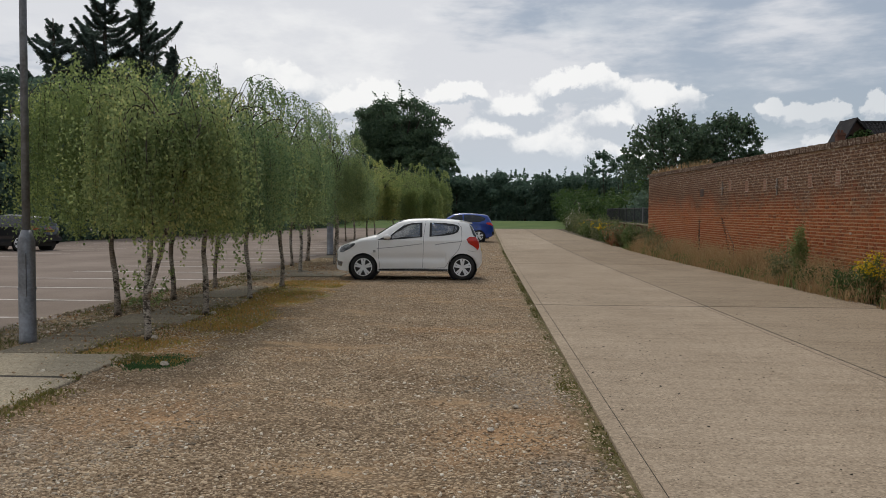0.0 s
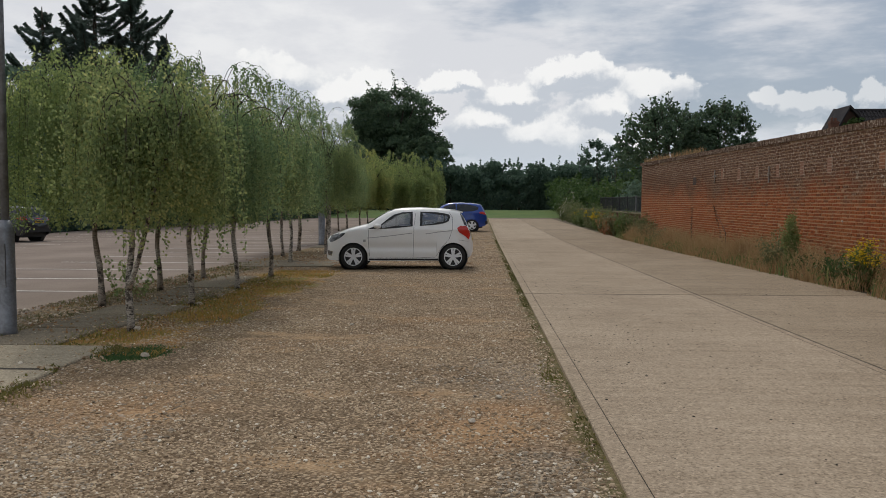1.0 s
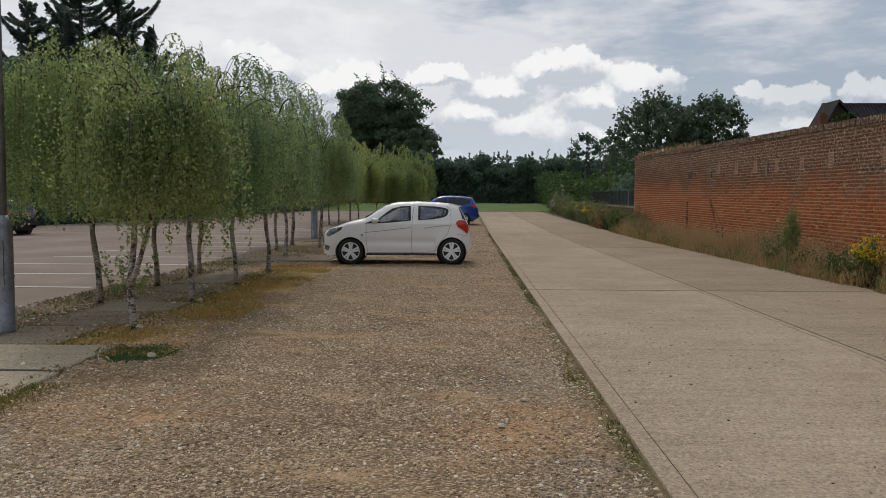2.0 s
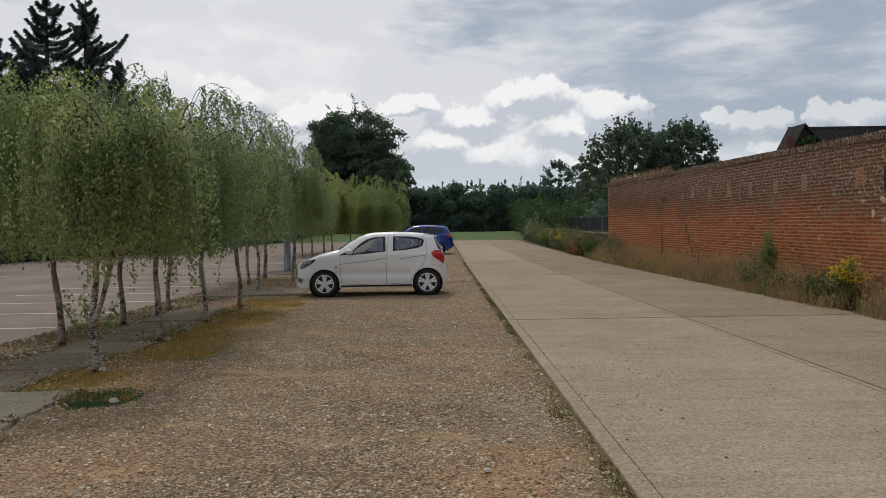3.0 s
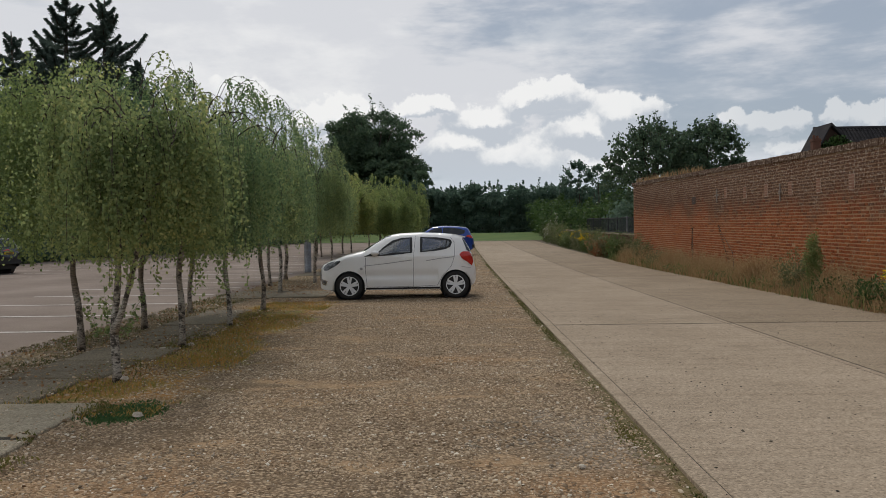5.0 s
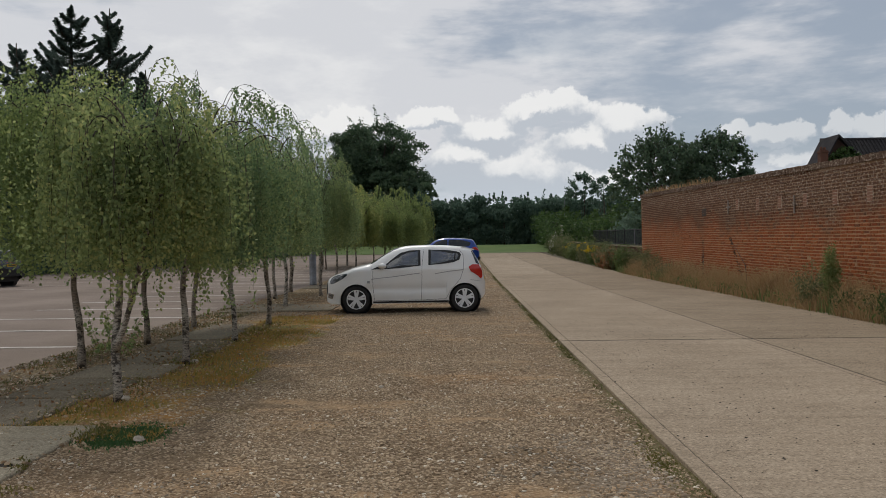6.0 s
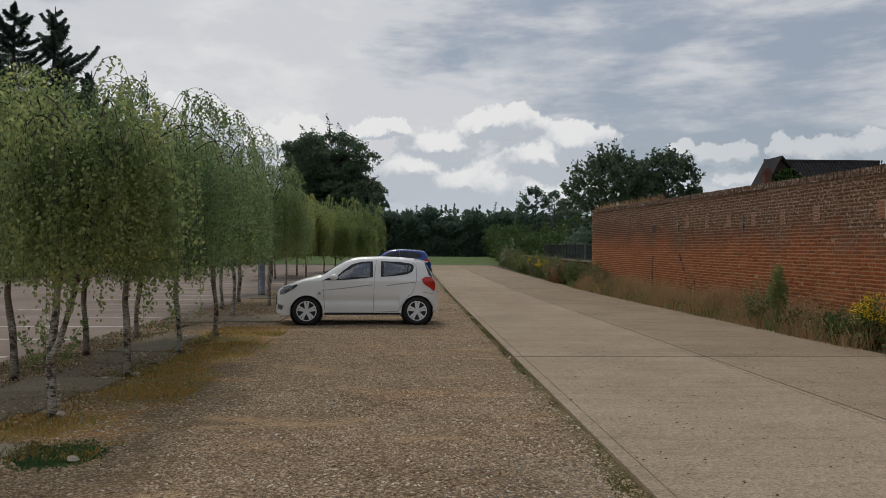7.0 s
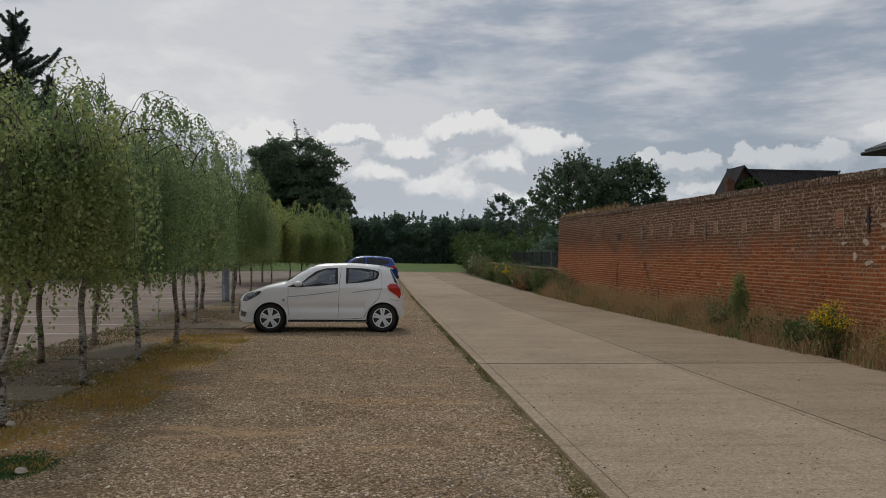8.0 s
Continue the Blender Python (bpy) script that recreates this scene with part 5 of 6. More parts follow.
def add_wheel(car, x, y, s, radius, spokes=5):
    w = part("wheel", Geo().lathe([(0.001, -0.05), (radius * 0.68, -0.05), (radius * 0.70, 0.06), (0.001, 0.06)], 28), TRIM, car)
    w.location, w.scale = (x, y, radius), (1, s, 1)
    part("tyre", Geo().lathe([(radius * 0.70, 0.075), (radius * 0.80, 0.092), (radius * 0.93, 0.086), (radius, 0.066), (radius, -0.066), (radius * 0.93, -0.086), (radius * 0.70, -0.07), (radius * 0.68, 0.0), (radius * 0.70, 0.075)], 40), TYRE, w, "", True)
    rim = Geo().lathe([(radius * 0.66, 0.05), (radius * 0.66, 0.082), (radius * 0.72, 0.082), (radius * 0.72, 0.05)], 40)
    rim.lathe([(0.001, 0.085), (radius * 0.13, 0.085), (radius * 0.17, 0.06), (radius * 0.17, 0.03)], 20)
    for k in range(spokes):
        for dv in (-0.17, 0.17):
            a0, a1 = k * 2 * math.pi / spokes + dv * 1.5 + 0.3, k * 2 * math.pi / spokes + dv + 0.3
            r0, r1 = radius * 0.13, radius * 0.69
            p0 = Vector((math.cos(a0) * r0, 0, math.sin(a0) * r0))
            p1 = Vector((math.cos(a1) * r1, 0, math.sin(a1) * r1))
            n = (p1 - p0).cross(Vector((0, 1, 0))).normalized() * radius * 0.066
            vs = [p + q * f + Vector((0, yy, 0)) for p, f in ((p0, 1.1), (p1, 1.25)) for q in (-n, n) for yy in (0.055, 0.086)]
            rim.add(vs, [(1, 3, 7, 5), (0, 1, 5, 4), (3, 2, 6, 7), (4, 5, 7, 6)])
    part("rim", rim, ALLOY, w, "silver split-spoke alloy rim")
    return w


def seat(car, x, y, wide, z0=0.42):
    g = Geo()
    for xa, za, xb, zb, t in ((x - 0.45, z0, x + 0.05, z0 - 0.02, 0.14), (x + 0.05, z0, x + 0.22, z0 + 0.52, 0.12), (x + 0.21, z0 + 0.56, x + 0.25, z0 + 0.72, 0.09)):
        h = wide / 2 * (0.55 if t < 0.1 else 1)
        g.add([(xa, y - h, za), (xb, y - h, zb), (xb, y + h, zb), (xa, y + h, za), (xa, y - h, za + t), (xb + t * 0.6, y - h, zb + t * 0.4), (xb + t * 0.6, y + h, zb + t * 0.4), (xa, y + h, za + t)],
              [(3, 2, 1, 0), (4, 5, 6, 7), (0, 1, 5, 4), (1, 2, 6, 5), (2, 3, 7, 6), (3, 0, 4, 7)])
    part("seat", g, SEATING, car)


# grey painted as shade along body creases; also colours the bumper seam and badge
SHADE_AND_TRIM_GREY = plain("crease_shade_and_trim_grey", (0.36, 0.36, 0.36), (0.30, 0.30, 0.30))
SEAM = plain("shadow_gap", (0.10, 0.10, 0.10), (0.07, 0.07, 0.07))


def build_car(label, shell, paint, panes, head, tail, doors, handles, creases, mirror, front_glass, rear_glass, radius, glass, extras=()):
    car = thing("car", label, "car", "parked cars")
    part("body", shell.body([ring(p, -0.022 if glass is GLASS else 0.012) for p in panes]), paint, car, "", True)
    x0, x1 = shell.wheels[0] + shell.arch, shell.wheels[1] - shell.arch
    hw = shell.width / 2
    part("underbody", Geo().box(0.25, shell.length - 0.3, -hw + 0.2, hw - 0.2, 0.19, 0.40).box(x0, x1, -hw + 0.09, hw - 0.09, 0.2, 0.38), TRIM, car)
    lining = Geo().box(x0 - 0.1, shell.length - 0.45, -hw + 0.11, hw - 0.11, 0.39, 0.43)
    lining.box(x0 - 0.05, x0 + 0.35, -hw + 0.14, hw - 0.14, 0.42, shell.belt - 0.08)
    part("cabin_floor", lining, SEATING, car)
    for cx in shell.wheels:
        for s in (-1, 1):
            well = Geo().lathe([(shell.arch + 0.012, -0.24), (shell.arch + 0.012, -0.02)], 36).lathe([(0.001, -0.23), (shell.arch + 0.012, -0.24)], 36)
            o = part("wheel_arch", well, TRIM, car)
            o.location, o.scale = (cx, s * hw * 0.985, 0.29), (1, s, 1)
            add_wheel(car, cx, s * (hw - 0.10), s, radius)
    for p in panes:
        for s in (-1, 1):
            if glass is DARK_GLASS:
                part("window_surround", shell.patch(ring(p, 0.030), 0.002, 0.01, (s,)), TRIM, car)
            else:
                q = [(xa + (xb - xa) * k / 6, za + (zb - za) * k / 6) for (xa, za), (xb, zb) in zip(p, p[1:] + p[:1]) for k in range(6)]
                a, b, n = ring(q, 0.010), ring(q, -0.046), len(q)
                part("window_surround", Geo().add([(x, s * (shell.skin(x, z) + 0.006), z) for x, z in a + b], [(k, (k + 1) % n, n + (k + 1) % n, n + k) for k in range(n)]), TRIM, car)
        for s in (-1, 1):
            pane = part("window", shell.patch(p, 0.005 if glass is DARK_GLASS else 0.001, 0.004, (s,)), glass, car)
    part("windscreen", shell.screen(*front_glass, 0.86), DARK_GLASS, car, "", True)
    part("rear_window", shell.screen(*rear_glass, 0.82), DARK_GLASS, car, "", True)
    for s in (-1, 1):
        part("headlight", shell.patch(head, 0.006, 0.02, (s,)), CLEAR_LENS, car)
        part("tail_light", shell.patch(tail, 0.010, 0.03, (s,)), RED_LENS, car, "bright red tail lamp")
        mx, mz = mirror
        my = s * (shell.skin(mx, mz) + 0.09)
        part("wing_mirror", Geo().ball((mx, my, mz), 0.10, (0.95, 0.75, 0.62), 0, 8, 12), paint, car, "", True)
        for hx, hz in handles:
            part("door_handle", shell.patch([(hx - 0.075, hz - 0.016), (hx + 0.075, hz - 0.008), (hx + 0.075, hz + 0.018), (hx - 0.075, hz + 0.012)], 0.022, 0.02, (s,)), paint, car)
    for line in doors:
        for s in (-1, 1):
            part("door_seam", shell.strip(line, 0.007, 0.002, (s,)), SEAM if paint is WHITE else TRIM, car)
    # on the white car each crease's shade is a grey band on the skin
    for line in creases:
        for s in (-1, 1):
            part("crease", shell.strip(line, 0.016, 0.0025, (s,)), SHADE_AND_TRIM_GREY if paint is WHITE else paint, car)
    for name, poly, material in extras:
        for s in (-1, 1):
            part(name, shell.patch(poly, 0.005, 0.012, (s,)), material, car)
    return car


hatch = Shell(3.58, 1.56, [(0, 0.60), (0.03, 0.70), (0.09, 0.78), (0.2, 0.835), (0.37, 0.90), (0.6, 0.985), (0.8, 1.035), (0.99, 1.08), (1.29, 1.262), (1.52, 1.392), (1.68, 1.442), (1.84, 1.468), (2.3, 1.482), (2.76, 1.462), (3.13, 1.425), (3.25, 1.385),
                           (3.33, 1.27), (3.40, 1.15), (3.47, 1.0), (3.53, 0.78), (3.565, 0.68), (3.58, 0.58)],
              [(0, 0.32), (0.03, 0.25), (0.12, 0.21), (0.5, 0.20), (3.1, 0.21), (3.4, 0.25), (3.5, 0.30), (3.58, 0.42)], (0.69, 3.075), 0.345, 0.95)
white_car = build_car("small white five-door hatchback parked on gravel", hatch, WHITE,
                      [[(1.32, 1.03), (1.47, 1.16), (1.66, 1.295), (1.86, 1.355), (2.10, 1.368), (2.10, 1.03), (1.60, 0.985), (1.34, 0.965)],
                       [(2.30, 1.372), (2.65, 1.358), (2.90, 1.325), (2.975, 1.30), (3.00, 1.25), (2.96, 1.15), (2.85, 1.105), (2.60, 1.065), (2.29, 1.04)]],
                      [(0.10, 0.70), (0.16, 0.795), (0.30, 0.845), (0.48, 0.875), (0.50, 0.845), (0.40, 0.76), (0.20, 0.655), (0.12, 0.645)],
                      [(3.17, 0.98), (3.25, 1.04), (3.40, 1.035), (3.475, 0.94), (3.49, 0.80), (3.455, 0.71), (3.37, 0.79), (3.22, 0.885)],
                      [[(1.06, 0.93), (1.055, 0.60), (1.09, 0.27), (2.12, 0.27)], [(2.19, 1.40), (2.14, 1.02), (2.13, 0.60), (2.12, 0.27), (2.66, 0.29), (2.78, 0.50), (2.98, 0.72), (3.06, 0.95), (3.06, 1.25), (2.98, 1.36)]],
                      [(1.92, 0.875), (2.86, 0.925)],
                      [[(1.02, 0.745), (1.5, 0.79), (2.1, 0.865)], [(2.42, 0.845), (2.75, 0.895), (3.05, 0.925)]], (1.27, 1.03), (1.02, 1.62), (3.27, 3.46), 0.298, GLASS,
                      # the black band low on the sill is painted shade under the doors
                      (("grille", [(0.0, 0.44), (0.045, 0.40), (0.05, 0.56), (0.04, 0.70), (0.0, 0.68)], TRIM), ("fog_ring", [(0.05, 0.34), (0.16, 0.31), (0.20, 0.42), (0.06, 0.455)], CHROME), ("fog_lamp", [(0.07, 0.365), (0.15, 0.34), (0.175, 0.41), (0.08, 0.43)], LAMP_HOUSING), ("headlight_core", [(0.20, 0.72), (0.24, 0.79), (0.33, 0.82), (0.32, 0.76)], CHROME), ("quarter_divider", [(2.875, 1.33), (2.90, 1.325), (2.875, 1.115), (2.85, 1.11)], TRIM), ("sill_strip", [(1.06, 0.215), (2.72, 0.215), (2.72, 0.255), (1.06, 0.255)], TRIM),
                       ("rear_glass_edge", [(3.245, 1.335), (3.29, 1.33), (3.385, 1.13), (3.425, 1.02), (3.34, 1.07)], DARK_GLASS), ("bumper_seam", [(3.21, 0.70), (3.44, 0.66), (3.44, 0.668), (3.21, 0.708)], SHADE_AND_TRIM_GREY), ("side_badge", [(0.93, 0.655), (0.99, 0.655), (0.99, 0.71), (0.93, 0.71)], SHADE_AND_TRIM_GREY),
                       ("mirror_triangle", [(1.02, 0.955), (1.34, 0.965), (1.34, 1.05), (1.27, 1.06)], TRIM)))
for sx, sy in ((1.80, 0.36), (1.80, -0.36)):
    seat(white_car, sx, sy, 0.48, 0.46)
seat(white_car, 2.62, 0.0, 1.15, 0.48)
part("spoiler", Geo().add([(3.02, -0.5, 1.44), (3.33, -0.47, 1.375), (3.33, 0.47, 1.375), (3.02, 0.5, 1.44), (3.02, -0.5, 1.40), (3.32, -0.47, 1.345), (3.32, 0.47, 1.345), (3.02, 0.5, 1.40)], [(0, 1, 2, 3), (7, 6, 5, 4), (1, 0, 4, 5), (2, 1, 5, 6), (3, 2, 6, 7)]), WHITE, white_car)
part("number_plate", Geo().box(3.545, 3.575, -0.26, 0.26, 0.62, 0.73), PLATE, white_car)
# nose towards the car park; the wheels stand at the fitted places
ang = math.degrees(math.atan2(18.915 - 18.764, 2.38))
white_car.matrix_basis = pose(-2.63, 18.78, 0, 0, 0, ang) @ pose(-0.69, 0.72, 0.0)

suv = Shell(4.40, 1.84, [(0, 0.78), (0.04, 0.90), (0.15, 0.98), (0.6, 1.05), (1.1, 1.11), (1.3, 1.15), (1.75, 1.46), (2.05, 1.60), (2.4, 1.655), (2.9, 1.665), (3.5, 1.63), (3.95, 1.57), (4.06, 1.52), (4.15, 1.36), (4.27, 1.12), (4.34, 1.0), (4.38, 0.85), (4.40, 0.70)],
            [(0, 0.40), (0.05, 0.30), (0.3, 0.23), (3.9, 0.24), (4.2, 0.30), (4.35, 0.40), (4.40, 0.52)], (0.86, 3.50), 0.40, 1.08)
SUV_PARTS = dict(panes=[[(1.62, 1.15), (1.95, 1.42), (2.2, 1.525), (2.55, 1.555), (2.55, 1.12), (1.7, 1.10)], [(2.65, 1.555), (3.2, 1.535), (3.62, 1.47), (3.86, 1.38), (3.80, 1.24), (3.5, 1.17), (2.65, 1.13)]],
                 head=[(0.10, 0.82), (0.2, 0.92), (0.62, 1.0), (0.6, 0.93), (0.3, 0.82)], tail=[(3.92, 1.05), (3.98, 1.13), (4.24, 1.14), (4.34, 1.02), (4.32, 0.93), (4.15, 0.98)],
                 doors=[[(1.35, 1.05), (1.33, 0.4), (2.5, 0.36)], [(2.6, 1.1), (2.55, 0.36), (3.1, 0.4), (3.35, 0.8), (3.5, 1.1)]], handles=[(2.35, 1.0), (3.3, 1.03)], creases=[[(1.0, 0.93), (2.2, 0.95), (3.9, 1.0)]],
                 mirror=(1.62, 1.13), front_glass=(1.36, 2.02), rear_glass=(4.08, 4.27), radius=0.345, glass=DARK_GLASS,
                 extras=(("sill_cladding", [(1.28, 0.25), (3.08, 0.25), (3.08, 0.36), (1.28, 0.36)], TRIM),))
blue_car = build_car("bright blue sport utility car parked on gravel", suv, BLUE, **SUV_PARTS)
blue_car.matrix_basis = pose(-3.62, 46.2, rise_at(46.2), 0, 0, 3)
black_car = build_car("black sport utility car parked in the car park", suv, BLACK, **SUV_PARTS)
black_car.matrix_basis = pose(-22.3, 33.6, rise_at(33.6), 0, 0, -12) @ Matrix.Scale(0.93, 4)
plate = part("number_plate", Geo().box(4.37, 4.40, -0.26, 0.26, 0.84, 0.95), PLATE, black_car, "yellow rear number plate")
part("mark", Geo().box(4.40, 4.404, -0.2, 0.2, 0.87, 0.92), TRIM, plate)
part("bumper", Geo().box(4.25, 4.41, -0.72, 0.72, 0.42, 0.6), TRIM, black_car)
part("bumper", Geo().box(4.25, 4.41, -0.72, 0.72, 0.42, 0.6), TRIM, blue_car)


# ---- verge plants ----
def scatter(n, x0, x1, y0, y1, lumps=0.6, scale=0.8, seed=0.0):
    x, y = rng.uniform(x0, x1, n * 2), rng.uniform(y0, y1, n * 2)
    w = np.array([noise.noise((a * scale, b * scale, seed)) for a, b in zip(x, y)])
    k = rng.random(n * 2) < 0.5 + lumps * w * 1.4
    x, y = x[k][:n], y[k][:n]
    return np.stack([x, y, rise(y) - 0.03], 1)


at = scatter(24000, VERGE - 0.16, WALL - 0.04, 9.5, 37.5, 0.7, 0.9, 1)
tall = np.array([0.46 + 0.40 * noise.noise((a * 0.7, b * 0.5, 7)) for a, b, _ in at]) * rng.uniform(0.5, 1.35, len(at)) * np.clip((at[:, 0] - VERGE + 0.45) * 1.5, 0.45, 1.1)
dry = thing("dry_grass", "tall straw coloured dry grass below the wall", "grass", kind="stuff")
part("blade_mass", blades("blade_mass", at, np.maximum(tall, 0.08), 0.0075, 0.75), STRAW, dry)
at2 = at[rng.random(len(at)) < 0.6]
heads = at2 + np.stack([rng.normal(0, 0.08, len(at2)), rng.normal(0, 0.08, len(at2)), np.maximum(tall[:len(at2)], 0.1)], 1)
part("seed_heads", leaves("seed_heads", heads, 0.035, 0.008, -0.6), STRAW, dry)
green = thing("verge_grass", "green and grey weeds along the concrete edge", "weeds", kind="stuff")
at = scatter(3000, VERGE - 0.2, WALL - 0.05, 9.5, 38, 0.9, 0.6, 4)
part("blade_mass", blades("blade_mass", at, rng.uniform(0.12, 0.5, len(at)), 0.008, 0.6), WEED, green)
at = scatter(2400, VERGE - 0.15, WALL - 0.05, 9.5, 38, 1.0, 0.5, 9)
at[:, 2] += rng.uniform(0.02, 0.38, len(at)) ** 1.2
part("leaf_mass", leaves("leaf_mass", at, 0.05, 0.022, -0.4), WEED, green)
top_grass = scatter(700, WALL, WALL + 0.3, 28, 37.4, 0.5, 1.0, 2)
top_grass[:, 2] = wall_top(top_grass[:, 1]) - 0.01
part("wall_top_grass", blades("wall_top_grass", top_grass, rng.uniform(0.06, 0.3, len(top_grass)), 0.006, 0.6), STRAW, dry)


def weed(name, label, x, y, height, spread, stems, leaf, leaf_size, leaf_n, flower=None, flower_n=0, flower_size=0.02, stalk=1.0, wide=0.28, stem=None):
    root = thing(name, label, "weed")
    root.location = (x, y, rise_at(y) - 0.02)
    wood, at, tops = Geo(), [], []
    for k in range(stems):
        a, s = rng.uniform(0, 6.28), spread * math.sqrt(rng.random())
        h = height * rng.uniform(0.65, 1.0) * (1.05 - 0.25 * s / max(spread, 0.01))
        p0 = np.array([math.cos(a) * s * 0.35, math.sin(a) * s * 0.35, 0])
        p2 = np.array([math.cos(a) * s, math.sin(a) * s, h])
        p1 = (p0 + p2) / 2 + [rng.normal(0, 0.03), rng.normal(0, 0.03), 0.05]
        wood.tube([tuple(p0), tuple(p1), tuple(p2)], [0.009 * stalk, 0.007 * stalk, 0.003 * stalk], 4)
        u = rng.random(leaf_n)[:, None]
        at.append(p0 * (1 - u) ** 2 + 2 * p1 * u * (1 - u) + p2 * u * u + rng.normal(0, leaf_size * 1.3, (leaf_n, 3)))
        tops.append(p2)
    tagged(part("stalk_mass", wood, stem or WEED, root), kind="stuff")
    tagged(part("leaf_mass", leaves("leaf_mass", np.concatenate(at), leaf_size, leaf_size * wide, -0.7), leaf, root), kind="stuff")
    if flower:
        i = rng.integers(0, len(tops), flower_n)
        q = np.array(tops)[i] + rng.normal(0, 1, (flower_n, 3)) * [0.075, 0.075, 0.045]
        if flower is PALE_PETAL:
            q[:, 2] -= rng.random(flower_n) * height * 0.4
        tagged(part("flower_mass", leaves("flower_mass", q, flower_size, flower_size * 0.9, 0.0), flower, root), "flat heads of yellow flowers" if flower is YELLOW else "pale flowers", kind="stuff")
    return root


weed("ragwort", "bushy ragwort with bright yellow flower heads by the wall", 7.33, 14.6, 0.92, 0.27, 24, WEED, 0.05, 60, YELLOW, 850, 0.017)
weed("ragwort", "small ragwort with yellow flowers by the wall", 7.3, 13.2, 0.55, 0.2, 8, WEED, 0.04, 40, YELLOW, 110, 0.016)
weed("fleabane", "tall feathery green fleabane against the wall", 7.27, 17.75, 1.5, 0.22, 11, FLEABANE, 0.034, 330)
weed("fleabane", "leaning green weed against the wall", 7.2, 18.5, 1.0, 0.34, 16, GREYWEED, 0.045, 90)
weed("fleabane", "slender weed with small leaves by the wall", 7.6, 19.6, 1.3, 0.14, 5, GREYWEED, 0.04, 50)
for x, y in ((7.25, 15.3), (7.4, 16.1), (7.2, 16.8), (7.5, 15.7), (7.35, 14.9), (7.45, 18.6)):
    weed("nettle_clump", "dense dark green weeds at the wall's foot", x, y, 0.58, 0.35, 20, SHRUB_LEAF, 0.05, 40)
for x, y, h in ((7.3, 33.4, 1.1), (7.5, 35.2, 1.4), (7.4, 31.0, 0.7), (7.6, 36.4, 1.3)):
    weed("weed_clump", "grey green weeds at the wall's end", x, y, h, 0.5, 18, GREYWEED, 0.06, 50)
for x, y, h, lean in ((7.5, 23.2, 1.55, -1.75), (7.7, 27.75, 1.5, -0.25)):
    root = thing("dock_plant", "dead brown dock stem leaning on the wall", "weed")
    root.location = (x, y, 0)
    part("stem", Geo().tube([(0, 0, 0), (0.03, lean * -0.1, h * 0.5), (0.08, -lean * 0.9, h)], [0.013, 0.011, 0.005], 5), IRON, root)
    u = rng.random(260)[:, None] * 0.75 + 0.25
    tagged(part("seed_mass", leaves("seed_mass", np.array([0, 0, 0]) + u * np.array([0.07, -lean * 0.85, h]) + rng.normal(0, 0.018, (260, 3)), 0.015, 0.010, 0), DEBRIS, root), kind="stuff")
# past the wall's end
for k in range(34):
    y = 38.5 + k * 1.05 + rng.uniform(-0.4, 0.4)
    x = 7.45 + 0.018 * (y - 38) + rng.uniform(-0.3, 0.55)
    weed("weed_clump", "tall grey green weeds spilling over the verge", x, y, rng.uniform(0.8, 1.5) * (1.0 + 0.012 * (y - 38)), 0.65, 18, GREYWEED if k % 3 else WEED, 0.085, 48)
for x, y in ((7.3, 41.2), (7.55, 42.6), (7.4, 44.0)):
    weed("dock_clump", "russet brown dock leaves on the verge", x, y, 1.0, 0.6, 16, RUSSET, 0.12, 26, stem=RUSSET)
for x, y in ((7.7, 52.5), (7.9, 60.0), (7.6, 47.5)):
    weed("ragwort", "ragwort in yellow flower on the verge", x, y, 1.25, 0.6, 22, WEED, 0.07, 30, YELLOW, 300, 0.04)
for x, y, h in ((7.6, 68.0, 2.3), (8.4, 69.0, 2.9), (7.3, 66.5, 1.9)):
    weed("hollyhock", "tall hollyhock spike with pale flowers", x, y, h, 0.16, 3, WEED, 0.09, 34, PALE_PETAL, 50, 0.045)

# ---- stones, moss and litter on the ground ----
def strew(n, x0, x1, y0, y1, power=1.0):
    y = y0 + (y1 - y0) * rng.random(n) ** power
    x = rng.uniform(x0, x1, n)
    z = rise(y) - 0.012 + np.array([dip(a, b) for a, b in zip(x, y)]) * 0.016
    return np.stack([x, y, z], 1)


def lay(name, label, at, size, material, flat=0.55):
    root = thing(name, label, "gravel", kind="stuff")
    size = np.minimum(size, 0.045)
    at[:, 2] += size * 0.12
    tagged(part("stones", pebbles("stones", at, size, flat), material, root), kind="stuff")


k = strew(94000, -4.0, EDGE - 0.03, 3.3, 10.5, 1.3)
k = k[np.array([noise.noise((a * 0.9, b * 1.5, 8)) + 0.6 * noise.noise((a * 3, b * 4, 1)) for a, b, _ in k]) < rng.uniform(-0.15, 0.75, len(k))]
lay("gravel_stones", "loose brown flint chippings on the gravel", k, np.minimum(rng.lognormal(-4.45, 0.48, len(k)), 0.029), STONE, 0.36)
lay("gravel_stones", "loose brown flint chippings further along", strew(28000, -4.0, EDGE - 0.03, 9.5, 24, 1.2), np.minimum(rng.lognormal(-4.15, 0.34, 28000), 0.028), STONE, 0.4)
lay("gravel_stones", "brown chippings behind the parked hatchback", strew(13000, -5.6, EDGE - 0.03, 21, 48, 1.2), rng.lognormal(-3.6, 0.3, 13000), STONE, 0.35)
k = np.concatenate([strew(520, 0.35, 1.02, 6.1, 7.7), strew(420, 0.5, 1.08, 3.6, 4.8), strew(900, -3.4, -1.6, 3.7, 5.6), strew(250, -0.2, 0.5, 6.6, 7.4)])
keep = np.array([noise.noise((a * 2.1, b * 1.6, 3)) > -0.12 for a, b, _ in k])
lay("grey_stones", "coarse grey chippings near the concrete edge", k[keep], np.minimum(rng.lognormal(-3.95, 0.35, int(keep.sum())), 0.034), GREYSTONE, 0.35)
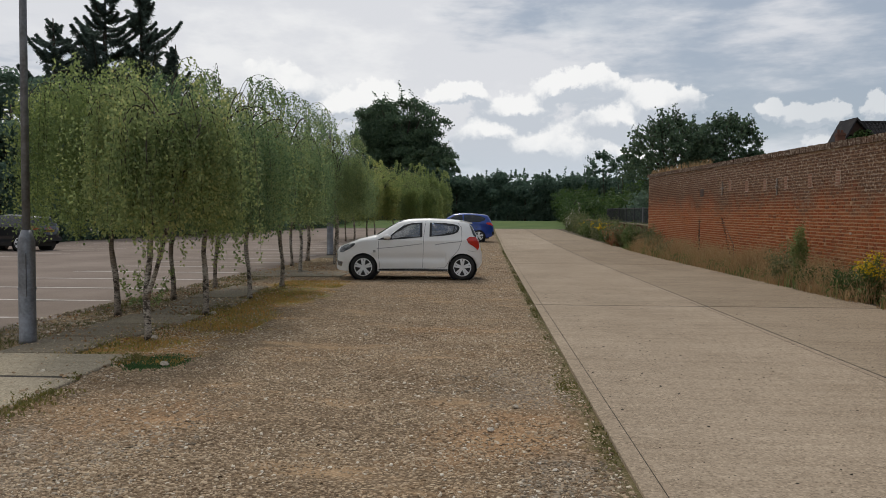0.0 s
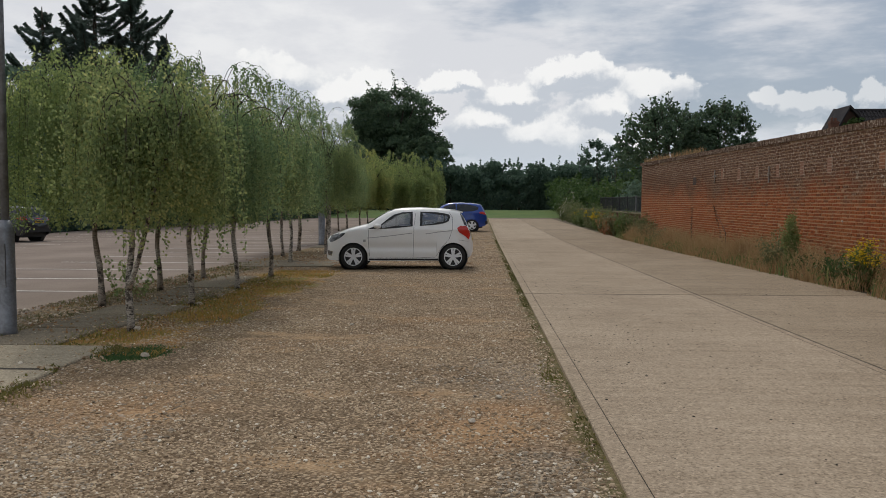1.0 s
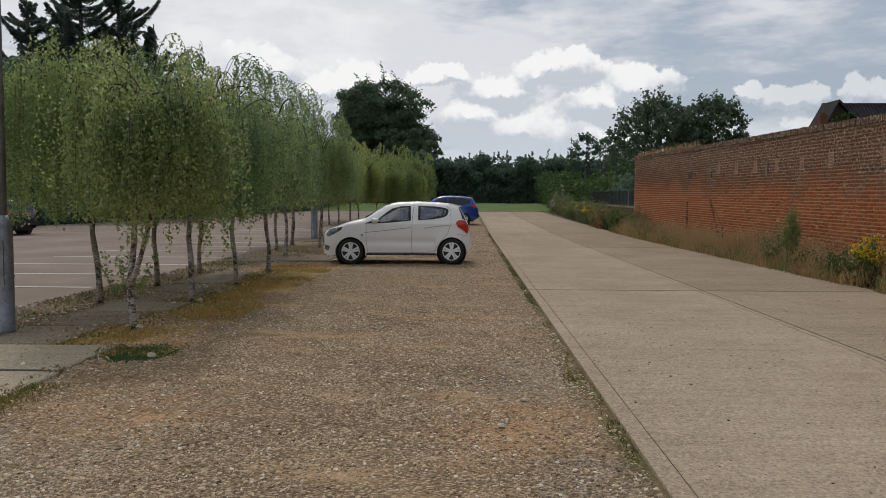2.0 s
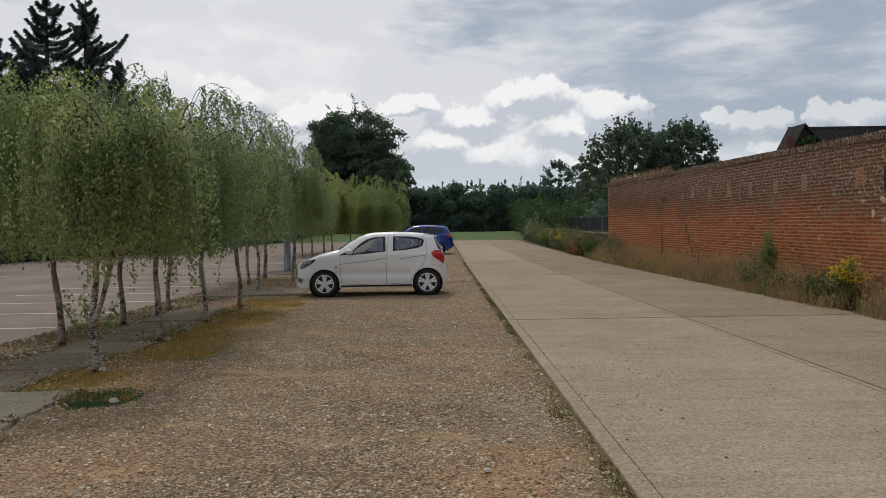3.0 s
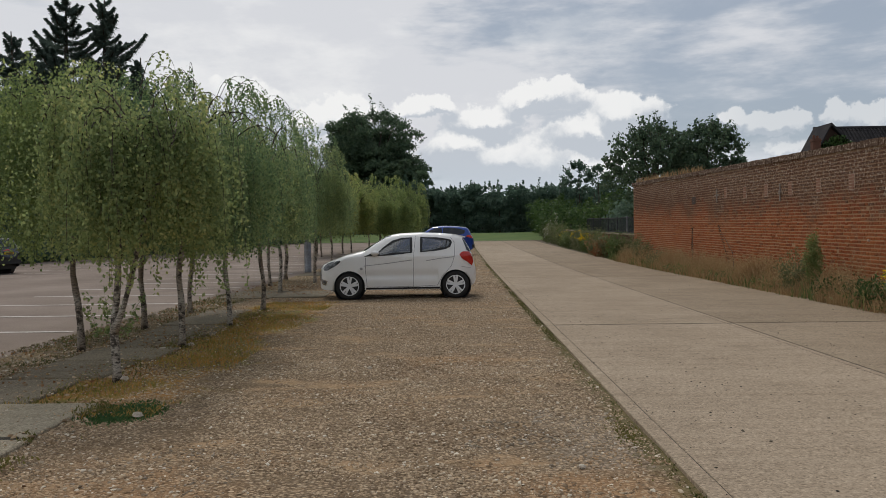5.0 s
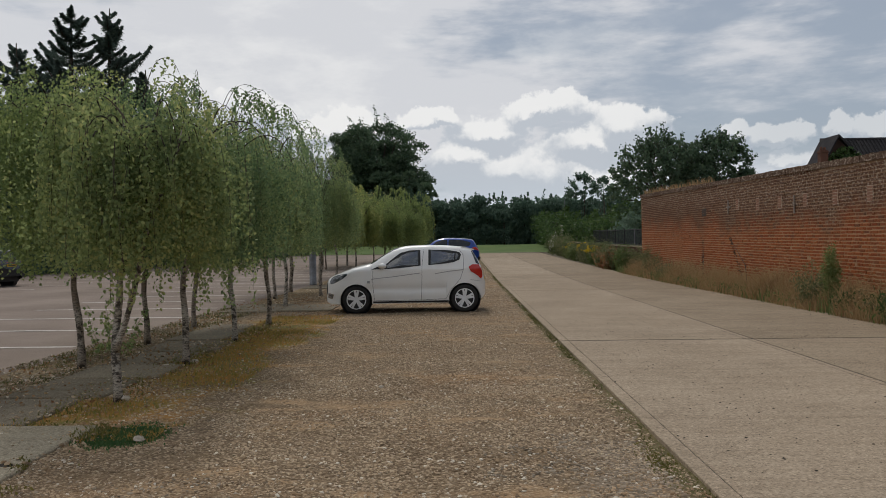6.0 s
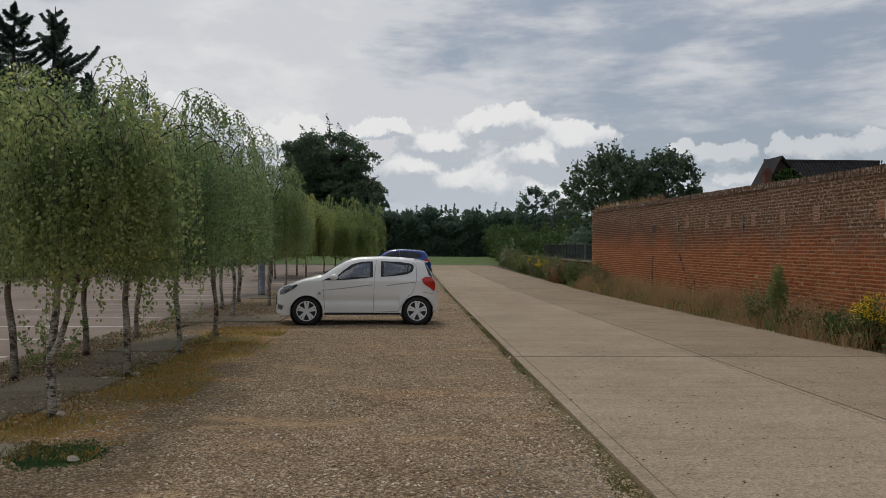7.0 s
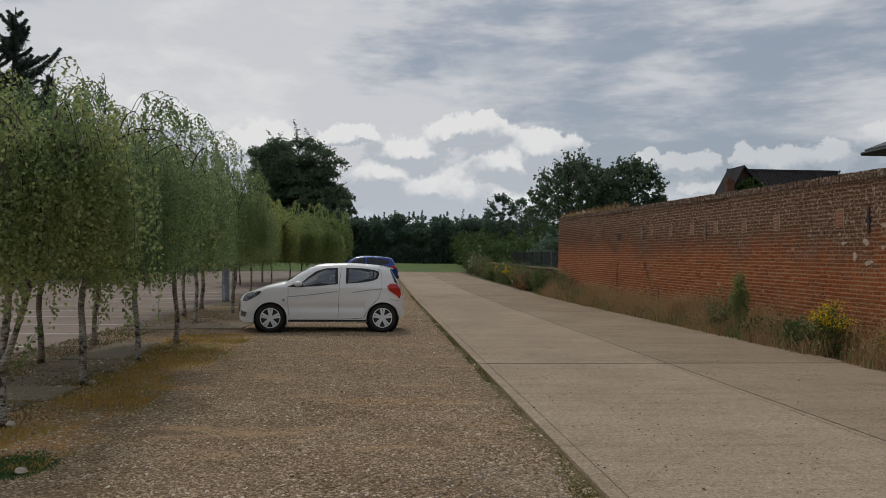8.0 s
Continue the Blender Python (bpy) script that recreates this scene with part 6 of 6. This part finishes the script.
lay("litter_stones", "pale stones and litter below the birches", strew(2600, -6.2, -4.9, 9.0, 20), rng.lognormal(-3.6, 0.35, 2600), GREYSTONE)
lay("left_stones", "coarse pale stones by the apron", strew(1300, -3.9, -1.6, 3.6, 6.6), np.minimum(rng.lognormal(-4.1, 0.35, 1300), 0.03), GREYSTONE, 0.38)
k = np.concatenate([strew(900, EDGE + 0.1, VERGE, 3.5, 22, 1.4), strew(420, 1.4, 3.2, 7.0, 18)])
k[:, 2] = rise(k[:, 1]) + 0.014
lay("road_debris", "dark specks of debris on the concrete", k, np.minimum(rng.lognormal(-4.5, 0.45, len(k)), 0.020), DEBRIS)
for x, y, s in ((-4.09, 11.38, 0.10), (-2.90, 7.62, 0.10), (-3.7, 9.25, 0.12), (-3.85, 11.75, 0.11), (-1.2, 9.8, 0.06), (0.35, 5.4, 0.06), (0.55, 6.1, 0.05)):
    tagged(part("stone", Geo().ball((x, y, s * 0.12), s * 0.5, (1.0, 0.8, 0.5), 0.22, 5, 7), PALE_STONE), "loose pale stone lying on the gravel", "stone")

k = strew(900, -6.0, -3.3, 5.0, 16.0)
k[:, 2] = 0.014
lay("path_stones", "small stones scattered over apron and path", k, rng.lognormal(-4.2, 0.4, 900), STONE)
moss = thing("moss_patch", "orange and green moss with short grass below the birches", "moss", kind="stuff")
at = scatter(15000, -4.3, -2.8, 7.6, 18.2, 1.25, 0.9, 12)
part("blade_mass", blades("blade_mass", at, rng.uniform(0.03, 0.07, len(at)), 0.006, 0.9), MOSS, moss)
strip = thing("moss_strip", "low weeds and moss round lamp post and tree roots", "moss", kind="stuff")
at = scatter(5200, -6.1, -5.02, 8.2, 21, 1.2, 1.3, 31)
part("blade_mass", blades("blade_mass", at, rng.uniform(0.02, 0.08, len(at)), 0.006, 0.9), EDGE_MOSS, strip)
fringe = thing("edge_grass", "thin green grass along the concrete edge", "grass", kind="stuff")
at = scatter(6000, EDGE - 0.11, EDGE - 0.003, 3.2, 36, 1.1, 1.2, 15)
part("blade_mass", blades("blade_mass", at, rng.uniform(0.015, 0.045, len(at)), 0.008, 0.9), EDGE_MOSS, fringe)
for x, y, n in ((1.03, 6.75, 900), (1.10, 4.9, 200)):
    cushion = thing("moss_cushion", "olive moss creeping from the concrete edge", "moss", kind="stuff")
    a = rng.normal(0, 1, (n, 2)) * [0.055, 0.30]
    a = a[a[:, 0] + x < EDGE - 0.01]
    part("blade_mass", blades("blade_mass", np.stack([a[:, 0] + x, a[:, 1] + y, np.full(len(a), -0.018)], 1), rng.uniform(0.008, 0.019, len(a)), 0.006, 1.0), MOSS_OLIVE, cushion)
border = thing("border_moss", "dark moss and grit creeping over the paving edge", "moss", kind="stuff")
a = rng.random((5200, 2))
bx = np.where(a[:, 1] < 0.45, -3.32 + rng.normal(0, 0.10, 5200), -4.02 + rng.normal(0, 0.17, 5200))
by = np.where(a[:, 1] < 0.45, 4.6 + a[:, 0] * 3.6, 8.1 + a[:, 0] * 8.8)
keep = np.array([noise.noise((p * 1.7, q * 1.7, 6)) > -0.08 for p, q in zip(bx, by)])
bx, by = bx[keep], by[keep]
part("blade_mass", blades("blade_mass", np.stack([bx, by, np.full(len(bx), 0.004)], 1), rng.uniform(0.012, 0.04, len(bx)), 0.007, 1.1), MOSS_OLIVE, border)
k = np.concatenate([strew(220, -3.6, -3.15, 4.4, 8.2), strew(700, -4.5, -3.75, 8.2, 16.5), strew(350, -5.4, -4.8, 9.4, 13)])
k[:, 2] = 0.016
lay("border_stones", "pale stones strewn along the paving edge", k, np.minimum(rng.lognormal(-4.0, 0.45, len(k)), 0.042), STONE, 0.5)
tuft = thing("grass_tuft", "small dark green grass tuft by the apron", "grass")
a = rng.normal(0, 1, (7000, 2)) * [0.13, 0.15]
part("blade_mass", blades("blade_mass", np.stack([a[:, 0] - 3.11, a[:, 1] + 7.80, np.full(7000, -0.014)], 1), rng.uniform(0.012, 0.024, 7000), 0.006, 1.0), GREEN_MOSS, tuft)
sprout = weed("birch_sprout", "thin leafy shoots at a birch's foot", -5.35, 12.7, 0.85, 0.55, 8, BIRCH_MIX, 0.032, 42, stalk=0.45, wide=0.7, stem=WEED)
litter = thing("leaf_litter", "fallen brown leaves strewn under the birches", "leaves", kind="stuff")
at = scatter(1700, -6.1, -3.3, 8.5, 26, 0.9, 1.0, 22)
at[:, 2] += 0.05
part("leaf_mass", leaves("leaf_mass", at, 0.018, 0.012, 0), RUSSET, litter)
